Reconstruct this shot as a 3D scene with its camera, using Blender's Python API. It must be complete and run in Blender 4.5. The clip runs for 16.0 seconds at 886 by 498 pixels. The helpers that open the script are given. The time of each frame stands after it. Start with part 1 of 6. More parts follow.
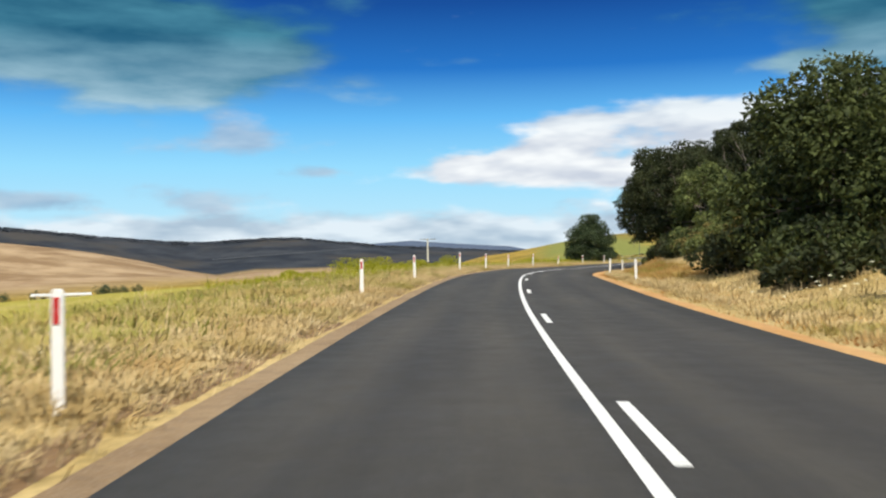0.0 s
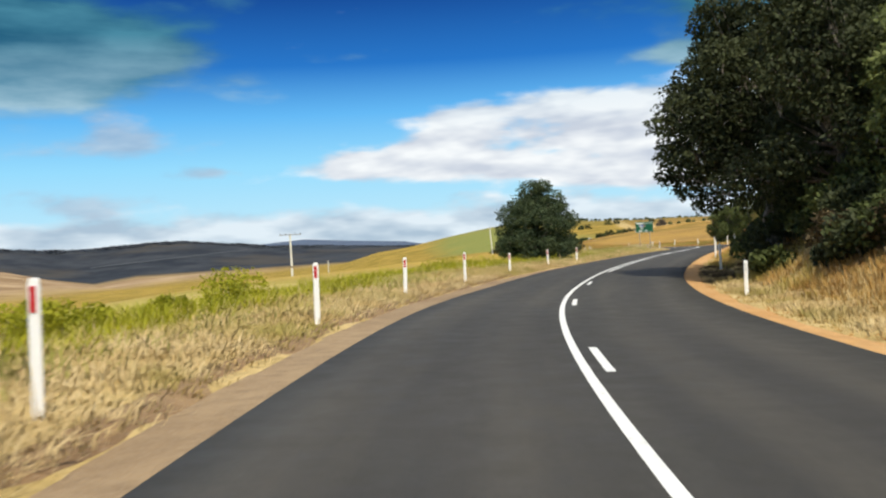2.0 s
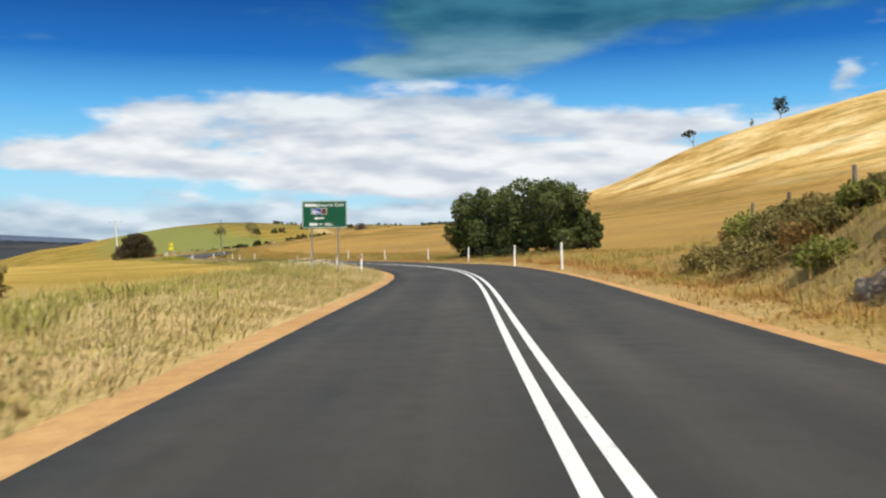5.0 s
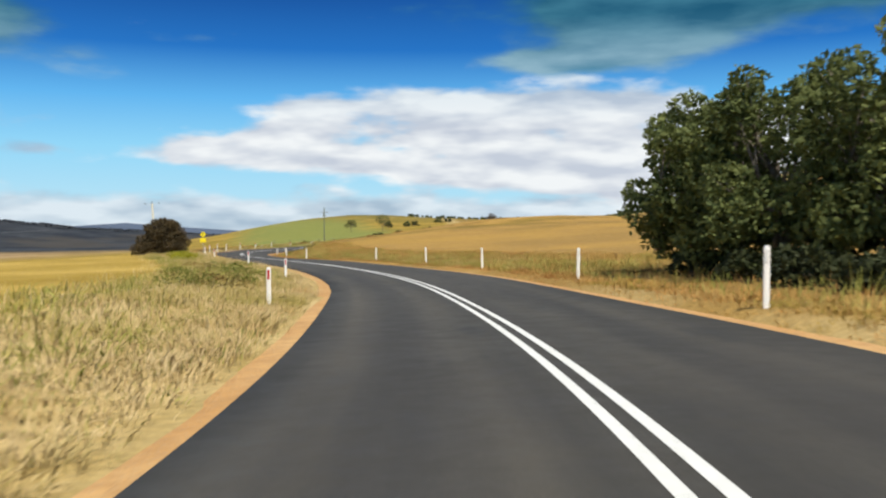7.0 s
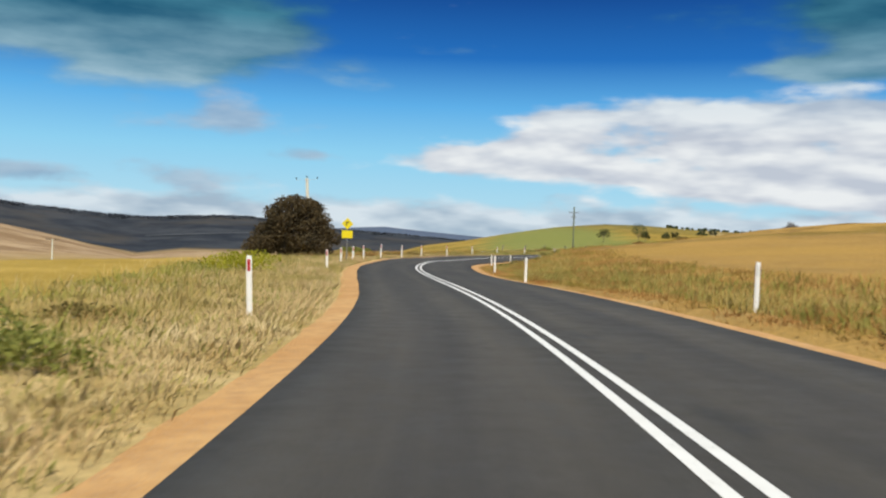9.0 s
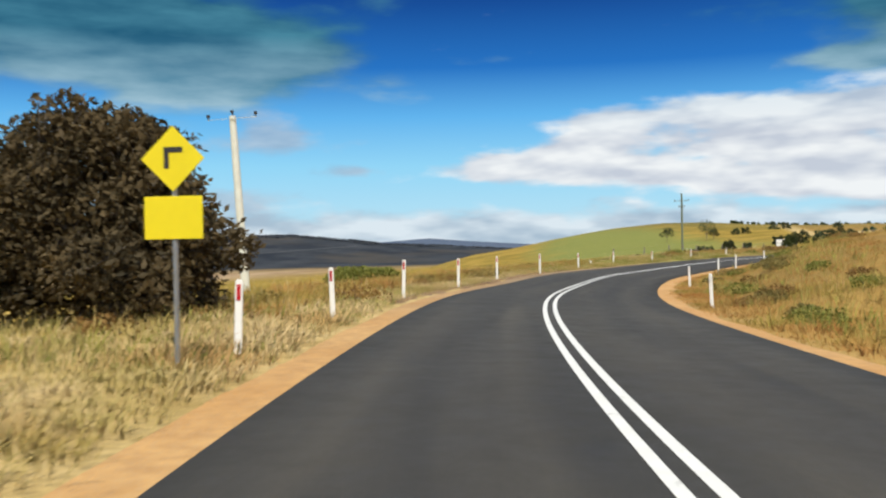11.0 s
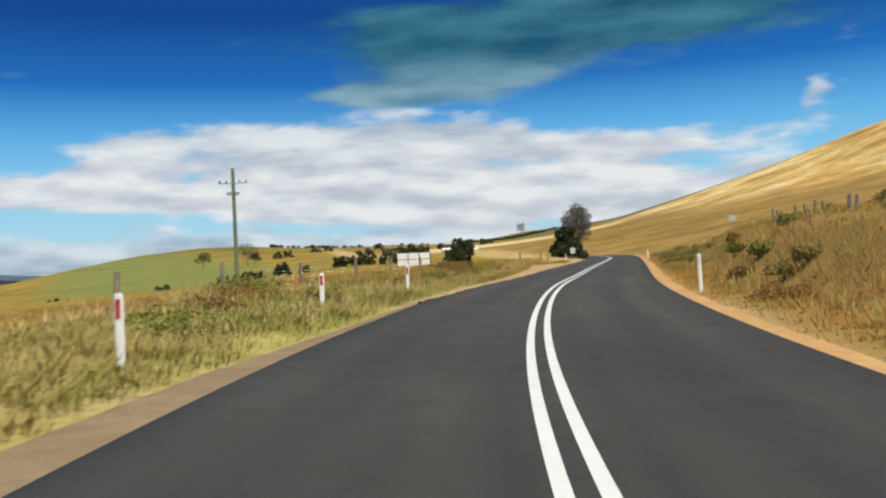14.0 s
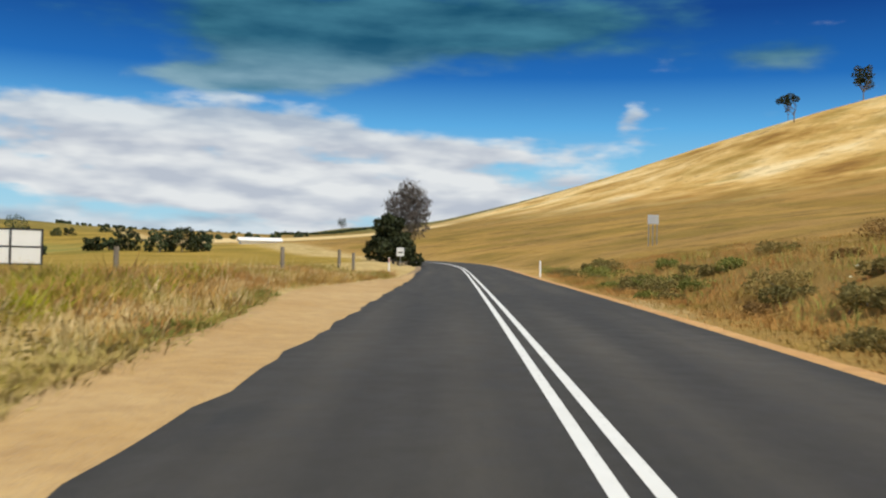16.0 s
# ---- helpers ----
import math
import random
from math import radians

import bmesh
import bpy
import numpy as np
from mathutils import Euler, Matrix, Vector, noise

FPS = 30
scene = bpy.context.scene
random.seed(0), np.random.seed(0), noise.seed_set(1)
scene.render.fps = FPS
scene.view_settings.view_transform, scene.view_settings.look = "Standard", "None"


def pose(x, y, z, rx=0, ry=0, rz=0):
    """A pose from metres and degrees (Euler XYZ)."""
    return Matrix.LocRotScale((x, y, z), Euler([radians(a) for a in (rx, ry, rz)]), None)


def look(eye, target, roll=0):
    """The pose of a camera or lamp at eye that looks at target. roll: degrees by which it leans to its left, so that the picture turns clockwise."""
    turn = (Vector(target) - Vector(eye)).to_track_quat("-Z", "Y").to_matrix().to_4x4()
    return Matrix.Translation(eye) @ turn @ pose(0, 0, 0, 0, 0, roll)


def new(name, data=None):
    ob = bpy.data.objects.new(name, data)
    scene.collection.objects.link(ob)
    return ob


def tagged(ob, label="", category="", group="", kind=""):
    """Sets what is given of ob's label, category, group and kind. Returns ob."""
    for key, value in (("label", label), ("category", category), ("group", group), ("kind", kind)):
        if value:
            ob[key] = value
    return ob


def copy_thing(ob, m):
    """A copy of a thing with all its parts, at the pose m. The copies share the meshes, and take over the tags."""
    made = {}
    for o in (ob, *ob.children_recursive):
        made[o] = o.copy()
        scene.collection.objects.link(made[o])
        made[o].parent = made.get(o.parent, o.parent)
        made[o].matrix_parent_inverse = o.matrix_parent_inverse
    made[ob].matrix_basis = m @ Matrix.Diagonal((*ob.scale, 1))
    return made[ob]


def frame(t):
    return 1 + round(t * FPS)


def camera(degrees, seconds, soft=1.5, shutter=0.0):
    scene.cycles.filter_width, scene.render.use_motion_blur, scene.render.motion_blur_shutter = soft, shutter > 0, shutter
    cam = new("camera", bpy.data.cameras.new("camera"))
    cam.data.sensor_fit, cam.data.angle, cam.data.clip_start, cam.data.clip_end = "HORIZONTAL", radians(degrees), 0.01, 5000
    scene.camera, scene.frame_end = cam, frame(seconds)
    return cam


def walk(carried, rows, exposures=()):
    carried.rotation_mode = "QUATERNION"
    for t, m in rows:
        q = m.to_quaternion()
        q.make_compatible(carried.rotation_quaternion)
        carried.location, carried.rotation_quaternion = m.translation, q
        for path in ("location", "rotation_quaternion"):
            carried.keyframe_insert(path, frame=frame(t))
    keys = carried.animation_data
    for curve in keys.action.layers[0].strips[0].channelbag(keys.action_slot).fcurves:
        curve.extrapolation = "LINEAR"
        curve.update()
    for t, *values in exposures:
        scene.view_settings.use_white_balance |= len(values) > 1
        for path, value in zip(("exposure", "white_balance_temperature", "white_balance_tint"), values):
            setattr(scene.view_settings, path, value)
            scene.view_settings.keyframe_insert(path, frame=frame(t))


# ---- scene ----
cam = camera(51.54, 16.0, soft=2.2, shutter=0.12)
# seconds, x, y, z, tilt, lean, turn
PATH = [
    (0.00, 0.00, 0.00, 0.00, 89.97, 0.88, 0.00),
    (0.25, 0.14, 6.24, -0.03, 89.73, 0.09, -0.60),
    (0.50, 0.35, 12.42, -0.07, 89.77, -0.05, -1.32),
    (0.75, 0.64, 18.53, -0.08, 90.19, 0.85, -2.24),
    (1.00, 1.03, 24.57, -0.05, 90.51, 2.18, -3.22),
    (1.25, 1.52, 30.55, -0.02, 90.29, 3.19, -4.07),
    (1.50, 2.08, 36.51, -0.02, 89.84, 3.63, -4.76),
    (1.75, 2.71, 42.46, -0.07, 89.57, 3.49, -5.40),
    (2.00, 3.43, 48.42, -0.14, 89.46, 3.19, -6.55),
    (2.25, 4.31, 54.38, -0.21, 89.40, 3.11, -8.65),
    (2.50, 5.43, 60.32, -0.29, 89.34, 3.12, -11.26),
    (2.75, 6.84, 66.22, -0.38, 89.26, 3.02, -13.81),
    (3.00, 8.49, 72.07, -0.47, 89.26, 2.88, -16.15),
    (3.25, 10.38, 77.85, -0.55, 89.43, 2.75, -18.27),
    (3.50, 12.47, 83.54, -0.61, 89.72, 2.38, -20.21),
    (3.75, 14.73, 89.15, -0.64, 89.98, 1.66, -22.03),
    (4.00, 17.16, 94.66, -0.65, 89.96, 1.41, -23.57),
    (4.25, 19.70, 100.10, -0.68, 89.57, 2.01, -24.65),
    (4.50, 22.33, 105.50, -0.75, 89.28, 2.10, -25.17),
    (4.75, 24.99, 110.88, -0.84, 89.14, 1.64, -25.28),
    (5.00, 27.66, 116.29, -0.94, 89.12, 0.87, -25.14),
    (5.25, 30.33, 121.73, -1.03, 89.10, 0.01, -24.90),
    (5.50, 33.00, 127.23, -1.10, 89.12, -0.71, -24.69),
    (5.75, 35.67, 132.79, -1.17, 89.15, -1.18, -24.39),
    (6.00, 38.33, 138.44, -1.21, 89.16, -1.26, -23.85),
    (6.25, 40.95, 144.18, -1.27, 89.13, -0.85, -22.90),
    (6.50, 43.49, 150.05, -1.35, 89.13, -0.02, -21.37),
    (6.75, 45.86, 156.05, -1.46, 88.99, 0.28, -19.04),
    (7.00, 47.97, 162.19, -1.59, 88.90, 0.20, -16.35),
    (7.25, 49.80, 168.43, -1.72, 89.04, 0.16, -13.82),
    (7.50, 51.37, 174.76, -1.84, 89.16, -0.11, -11.59),
    (7.75, 52.71, 181.17, -1.94, 89.03, -0.89, -9.66),
    (8.00, 53.85, 187.66, -2.07, 88.84, -1.57, -7.86),
    (8.25, 54.80, 194.23, -2.21, 88.81, -1.58, -6.03),
    (8.50, 55.53, 200.83, -2.35, 88.97, -1.44, -4.23),
    (8.75, 56.06, 207.40, -2.46, 89.24, -1.69, -2.52),
    (9.00, 56.38, 213.87, -2.54, 89.31, -1.89, -0.83),
    (9.25, 56.51, 220.22, -2.64, 89.11, -1.62, 0.90),
    (9.50, 56.46, 226.44, -2.73, 89.26, -1.26, 2.59),
    (9.75, 56.23, 232.52, -2.81, 89.64, -0.89, 4.04),
    (10.00, 55.87, 238.48, -2.84, 90.06, -0.50, 5.00),
    (10.25, 55.45, 244.32, -2.84, 90.33, -0.11, 5.25),
    (10.50, 55.05, 250.06, -2.83, 90.33, 0.28, 4.65),
    (10.75, 54.74, 255.74, -2.86, 90.14, 0.65, 3.45),
    (11.00, 54.56, 261.35, -2.90, 89.92, 1.00, 1.99),
    (11.25, 54.52, 266.93, -2.97, 89.84, 1.30, 0.62),
    (11.50, 54.61, 272.49, -3.04, 89.91, 1.52, -0.49),
    (11.75, 54.81, 278.05, -3.09, 89.98, 1.67, -2.14),
    (12.00, 55.21, 283.64, -3.14, 89.87, 2.14, -4.34),
    (12.25, 55.84, 289.27, -3.18, 89.64, 3.13, -6.80),
    (12.50, 56.73, 294.95, -3.24, 89.52, 3.75, -9.40),
    (12.75, 57.89, 300.66, -3.29, 89.71, 3.21, -12.11),
    (13.00, 59.35, 306.36, -3.32, 89.94, 2.48, -15.09),
    (13.25, 61.11, 311.97, -3.34, 89.99, 2.59, -18.42),
    (13.50, 63.19, 317.44, -3.35, 90.08, 2.99, -21.60),
    (13.75, 65.52, 322.75, -3.34, 90.42, 2.96, -24.15),
    (14.00, 68.05, 327.92, -3.29, 90.71, 2.67, -26.40),
    (14.25, 70.78, 332.96, -3.23, 90.65, 2.35, -28.69),
    (14.50, 73.69, 337.89, -3.19, 90.47, 1.85, -30.66),
    (14.75, 76.76, 342.75, -3.15, 90.44, 1.00, -31.97),
    (15.00, 79.97, 347.61, -3.11, 90.42, 0.11, -33.01),
    (15.25, 83.32, 352.48, -3.09, 90.26, -0.52, -34.25),
    (15.50, 86.85, 357.36, -3.08, 90.12, -0.92, -35.51),
    (15.75, 90.54, 362.26, -3.07, 90.21, -1.22, -36.58),
    (16.00, 94.39, 367.18, -3.04, 90.45, -1.47, -37.52),
]
walk(cam, [(r[0], pose(*r[1:])) for r in PATH], [(0.0, 0.05, 6320, 7), (2.5, 0.03, 6320, 7), (4.2, -0.03, 6320, 7), (7.0, -0.04, 6320, 7), (8.5, -0.17, 6320, 7), (9.2, -0.14, 6320, 7), (11.3, -0.06, 6320, 7), (12.5, -0.18, 6320, 7), (14.5, -0.22, 6320, 7), (16.0, -0.25, 6320, 7)])

# ---------------------------------------------------------------- light
SUN_AZ, SUN_EL = radians(171), radians(57)
world = bpy.data.worlds.new("sky")
scene.world = world
world.use_nodes = True


class Nodes:
    """Short hand for building node trees."""

    def __init__(self, tree):
        self.tree = tree
        tree.nodes.clear()

    def add(self, kind, props=None, **inputs):
        n = self.tree.nodes.new(kind)
        for k, v in (props or {}).items():
            setattr(n, k, v)
        for k, v in inputs.items():
            self.put(n, int(k[1:]) if k[0] == "i" and k[1:].isdigit() else k.replace("_", " "), v)
        return n

    def put(self, n, key, v):
        sock = n.inputs[key]
        if isinstance(v, bpy.types.NodeSocket):
            self.tree.links.new(v, sock)
        else:
            sock.default_value = v

    def math(self, op, a, b=0.0, c=0.0, clamp=False):
        n = self.add("ShaderNodeMath", {"operation": op, "use_clamp": clamp}, i0=a, i1=b)
        if op in ("MULTIPLY_ADD", "SMOOTH_MIN", "SMOOTH_MAX"):
            self.put(n, 2, c)
        return n.outputs[0]

    def ramp(self, fac, stops, mode="LINEAR"):
        n = self.add("ShaderNodeValToRGB", None, Fac=fac)
        n.color_ramp.interpolation = mode
        els = n.color_ramp.elements
        while len(els) < len(stops):
            els.new(0.5)
        for e, (p, c) in zip(els, stops):
            e.position = p
            e.color = (*c, 1) if len(c) == 3 else c
        return n.outputs[0]

    def mix(self, fac, a, b, mode="MIX"):
        n = self.add("ShaderNodeMix", {"data_type": "RGBA", "blend_type": mode})
        for k, v in (("Factor", fac), ("A", a), ("B", b)):
            sock = [s for s in n.inputs if s.name == k and s.type == ("VALUE" if k == "Factor" else "RGBA")][0]
            if isinstance(v, bpy.types.NodeSocket):
                self.tree.links.new(v, sock)
            else:
                sock.default_value = v if k == "Factor" else (*v, 1)
        return [s for s in n.outputs if s.type == "RGBA"][0]

    def noise(self, vec, scale, detail=4.0, rough=0.55, out=0):
        n = self.add("ShaderNodeTexNoise", None, Vector=vec, Scale=scale, Detail=detail, Roughness=rough)
        return n.outputs[out]

    def range(self, v, a, b, c=0.0, d=1.0, smooth=False):
        n = self.add("ShaderNodeMapRange", {"interpolation_type": "SMOOTHSTEP" if smooth else "LINEAR"}, i0=v, i1=a, i2=b, i3=c, i4=d)
        return n.outputs[0]


def build_sky():
    g = Nodes(world.node_tree)
    sky = g.add("ShaderNodeTexSky", {"sky_type": "NISHITA", "sun_disc": False, "sun_elevation": SUN_EL, "sun_rotation": SUN_AZ,
                                     "air_density": 1.0, "dust_density": 0.4, "ozone_density": 2.0})
    way = g.add("ShaderNodeTexCoord").outputs["Generated"]
    sep = g.add("ShaderNodeSeparateXYZ", None, Vector=way)
    az0 = g.math("MULTIPLY", g.math("ARCTAN2", sep.outputs[0], sep.outputs[1]), 57.2958)
    el0 = g.math("MULTIPLY", g.math("ARCSINE", sep.outputs[2]), 57.2958)
    # clouds: flat-bottomed heaps at given directions, drawn out sideways and broken up by noise
    def sheet(wide, up):
        return g.add("ShaderNodeCombineXYZ", None, X=g.math("MULTIPLY", az0, wide), Y=g.math("ADD", el0, up), Z=0.0).outputs[0]

    flat = sheet(0.44, 0.0)
    puffs = g.noise(sheet(0.42, 0.0), 0.55, 6, 0.52)
    body, body_up = g.noise(sheet(0.30, 0.0), 0.60, 3, 0.48), g.noise(sheet(0.30, 0.8), 0.60, 3, 0.48)
    bands = g.noise(sheet(0.16, 3.0), 0.75, 3, 0.5)
    broad = g.noise(sheet(0.30, 7.0), 0.42, 5, 0.52)
    wander = g.add("ShaderNodeSeparateXYZ", None, Vector=g.noise(flat, 0.3, 4, 0.5, 1))
    az = g.math("ADD", az0, g.math("MULTIPLY_ADD", wander.outputs[0], 6.0, -3.0))
    el = g.math("ADD", el0, g.math("MULTIPLY_ADD", wander.outputs[1], 1.6, -0.8))

    def heap(clouds, most=1.25):
        total = None
        for a, e, wa, we, amount in clouds:
            d = g.math("ADD", g.math("POWER", g.math("ABSOLUTE", g.math("MULTIPLY_ADD", az, 1 / wa, -a / wa)), 2.0),
                       g.math("POWER", g.math("ABSOLUTE", g.math("MULTIPLY_ADD", el, 1 / we, -e / we)), 2.0))
            m = g.math("MULTIPLY", g.math("EXPONENT", g.math("MULTIPLY", d, -0.7)), amount)
            total = m if total is None else g.math("ADD", total, m)
        return g.math("MINIMUM", total, most)

    def stir(base, *layers):
        for n, amount in layers:
            base = g.math("ADD", base, g.math("MULTIPLY_ADD", n, amount, -amount / 2))
        return base

    grey = g.range(stir(heap(GREY_CLOUDS), (puffs, 1.6)), 0.25, 0.85, 0.0, 0.75, True)
    white = g.range(stir(heap(WHITE_CLOUDS, 0.98), (puffs, 1.3), (bands, 0.9), (body, 0.7)), 0.32, 0.84, 0.0, 1.0, True)
    high = g.range(stir(heap(HIGH_CLOUDS), (broad, 1.3), (puffs, 0.5), (bands, 0.3)), 0.22, 0.80, 0.0, 0.95, True)
    low = g.range(stir(g.range(el0, 0.3, 3.6, 1.25, 0.05), (puffs, 1.2), (bands, 0.4)), 0.35, 0.80, 0.0, 0.9, True)
    far = g.math("MULTIPLY", g.range(el0, 17.0, 30.0, 0.0, 1.0, True), g.range(g.noise(way, 2.2, 6), 0.40, 0.56, 0.0, 0.9, True))
    tint = g.ramp(g.range(el0, 0.0, 30.0), [(0.0, (0.58, 0.82, 0.92)), (0.17, (0.31, 0.69, 0.95)), (0.27, (0.13, 0.47, 0.88)), (0.37, (0.016, 0.17, 0.56)), (0.5, (0.003, 0.065, 0.31)), (1.0, (0.02, 0.10, 0.30))])
    blue = g.mix(0.97, g.mix(1.0, sky.outputs[0], (SKY_GAIN,) * 3, "MULTIPLY"), tint)
    lit = g.range(stir(g.math("SUBTRACT", body, body_up), (puffs, 0.25)), -0.17, 0.15)
    puff = g.mix(lit, (0.60, 0.635, 0.72), (0.94, 0.94, 0.945))
    puff = g.mix(g.range(el0, 6.5, 9.0, 0.0, 0.55), puff, g.mix(lit, (0.30, 0.45, 0.62), (0.66, 0.76, 0.84)))
    tone = g.range(stir(broad, (bands, 0.5)), 0.32, 0.68)
    teal = g.mix(g.range(el0, 9.0, 13.0, 1.0, 0.0), g.mix(tone, (0.018, 0.105, 0.18), (0.075, 0.25, 0.34)), g.mix(tone, (0.10, 0.28, 0.40), (0.40, 0.57, 0.66)))
    haze = g.mix(lit, (0.42, 0.51, 0.62), (0.80, 0.85, 0.90))
    c = g.mix(low, blue, haze)
    c = g.mix(grey, c, g.mix(lit, (0.30, 0.40, 0.55), (0.52, 0.60, 0.70)))
    c = g.mix(white, c, puff)
    c = g.mix(high, c, teal)
    c = g.mix(far, c, g.mix(broad, (0.62, 0.63, 0.64), (0.95, 0.94, 0.92)))
    bg = g.add("ShaderNodeBackground", None, Color=c, Strength=1.0)
    out = g.add("ShaderNodeOutputWorld", None, Surface=bg.outputs[0])
    return out


SKY_GAIN = 0.14
# direction right of north, height, half width, half height in degrees, cover
WHITE_CLOUDS = [
    (0.6, 4.6, 4.0, 0.75, 0.80), (6.5, 5.3, 4.6, 1.0, 0.95), (9.5, 7.6, 4.0, 0.7, 0.55), (12.4, 6.3, 6.0, 1.4, 0.95), (19.4, 6.7, 7.0, 1.7, 1.0), (27.4, 6.2, 8.0, 2.0, 1.0), (34.4, 5.6, 6.0, 1.3, 0.72),
    (14.0, 3.9, 5.0, 0.45, 0.6), (23.4, 3.5, 12.0, 0.8, 0.8), (30.4, 2.6, 9.0, 1.1, 0.8), (38.4, 3.4, 6.0, 1.0, 0.62), (40.4, 6.4, 5.0, 0.6, 0.6), (49.4, 8.9, 0.9, 0.75, 0.75), (45.4, 4.8, 6.0, 0.6, 0.55), (47.0, 7.4, 5.0, 0.5, 0.45),
]
GREY_CLOUDS = [(-12.6, 6.6, 3.0, 0.7, 0.9), (-12.8, 8.0, 2.8, 0.8, 0.7), (-8.9, 4.7, 1.7, 0.5, 0.8), (-15.3, 3.1, 3.0, 0.7, 0.9), (-25.5, 3.2, 3.2, 0.7, 0.9), (-34.0, 5.0, 5.0, 1.0, 0.8)]
HIGH_CLOUDS = [
    (-24.6, 12.8, 13.0, 2.6, 1.15), (-15.5, 11.2, 6.0, 2.0, 0.95), (28.6, 13.3, 7.5, 1.9, 1.15), (25.2, 10.5, 5.0, 0.7, 1.0), (40.0, 14.1, 9.5, 1.6, 1.1),
    (57.5, 12.0, 3.2, 1.0, 0.65),
]
build_sky()
sun = new("sun", bpy.data.lights.new("sun", "SUN"))
sun.data.energy, sun.data.angle, sun.data.color = 4.5, radians(0.53), (1.0, 0.91, 0.76)
sun.matrix_world = look((0, 0, 0), (-math.sin(SUN_AZ) * math.cos(SUN_EL), -math.cos(SUN_AZ) * math.cos(SUN_EL), -math.sin(SUN_EL)))
scene.view_settings.exposure = 0.0

# ---------------------------------------------------------------- materials


def material(name, build):
    m = bpy.data.materials.new(name)
    m.use_nodes = True
    g = Nodes(m.node_tree)
    b = g.add("ShaderNodeBsdfPrincipled")
    g.add("ShaderNodeOutputMaterial", None, Surface=b.outputs[0])
    build(g, b)
    return m


def bump(g, b, height, strength=0.4, distance=0.02):
    n = g.add("ShaderNodeBump", None, Strength=strength, Distance=distance, Height=height)
    g.put(b, "Normal", n.outputs[0])


def place(g):
    return g.add("ShaderNodeNewGeometry").outputs["Position"]


def plain(name, color, rough=0.6, metal=0.0, vary=0.15, scale=6.0, bumps=0.15):
    """Paint, plastic or metal with a faint mottling and relief."""
    def build(g, b):
        p = g.add("ShaderNodeTexCoord").outputs["Object"]
        n = g.noise(p, scale, 6, 0.6)
        dark = tuple(c * (1 - vary) for c in color)
        lite = tuple(min(1, c * (1 + vary)) for c in color)
        g.put(b, "Base Color", g.mix(n, dark, lite))
        g.put(b, "Roughness", g.range(n, 0.3, 0.7, rough - 0.08, min(1, rough + 0.1)))
        b.inputs["Metallic"].default_value = metal
        bump(g, b, g.noise(p, scale * 8, 3), bumps, 0.004)
    return material(name, build)


def asphalt_build(g, b):
    p = place(g)
    big = g.noise(p, 0.12, 4)
    fine = g.noise(p, 38.0, 3, 0.7)
    mid = g.noise(p, 2.2, 5, 0.6)
    c = g.mix(g.range(big, 0.35, 0.65), (0.0370, 0.0345, 0.0300), (0.0535, 0.0495, 0.0420))
    c = g.mix(g.range(fine, 0.35, 0.75), g.mix(1.0, c, (0.78, 0.78, 0.78), "MULTIPLY"), g.mix(1.0, c, (1.26, 1.25, 1.22), "MULTIPLY"))
    c = g.mix(g.range(mid, 0.55, 0.75, 0.0, 0.2), c, (0.026, 0.025, 0.024))
    # wheel paths worn a little paler, an oily band between them, a darker ragged edge, tar stains and drawn-out streaks
    across = g.add("ShaderNodeAttribute", {"attribute_name": "across"}).outputs["Fac"]
    along = g.add("ShaderNodeAttribute", {"attribute_name": "along"}).outputs["Fac"]
    a = g.math("ADD", g.math("ABSOLUTE", across), g.math("MULTIPLY_ADD", mid, 0.5, -0.25))
    band = g.ramp(g.range(a, 0.0, 3.4), [(0.0, (0.92,) * 3), (0.12, (0.84, 0.84, 0.84)), (0.24, (1.22, 1.19, 1.13)), (0.40, (0.84, 0.84, 0.86)), (0.52, (0.80, 0.80, 0.82)), (0.68, (1.2, 1.17, 1.12)), (0.80, (0.95,) * 3), (0.90, (0.66, 0.68, 0.71)), (1.0, (0.72, 0.72, 0.72))])
    c = g.mix(g.range(big, 0.3, 0.7, 0.5, 1.0), c, g.mix(1.0, c, band, "MULTIPLY"))
    lane = g.add("ShaderNodeCombineXYZ", None, X=g.math("MULTIPLY", across, 1.6), Y=g.math("MULTIPLY", along, 0.07), Z=0.0).outputs[0]
    streak = g.noise(lane, 1.0, 5, 0.6)
    c = g.mix(g.range(streak, 0.35, 0.65), g.mix(1.0, c, (0.80, 0.80, 0.81), "MULTIPLY"), g.mix(1.0, c, (1.17, 1.15, 1.12), "MULTIPLY"))
    spot = g.add("ShaderNodeCombineXYZ", None, X=g.math("MULTIPLY", across, 0.7), Y=g.math("MULTIPLY", along, 0.22), Z=3.0).outputs[0]
    c = g.mix(g.range(g.noise(spot, 1.0, 5, 0.6), 0.62, 0.70, 0.0, 0.55), c, (0.015, 0.016, 0.017))
    g.put(b, "Base Color", c)
    g.put(b, "Roughness", g.range(mid, 0.3, 0.7, 0.72, 0.92))
    bump(g, b, fine, 0.3, 0.01)


def paint_build(g, b):
    p = place(g)
    wear = g.range(g.noise(p, 9.0, 6, 0.7), 0.60, 0.74)
    g.put(b, "Base Color", g.mix(wear, g.mix(g.noise(p, 3.0), (0.66, 0.66, 0.63), (0.82, 0.82, 0.80)), (0.16, 0.155, 0.15)))
    g.put(b, "Roughness", 0.6)
    bump(g, b, g.noise(p, 40.0, 3), 0.4, 0.006)


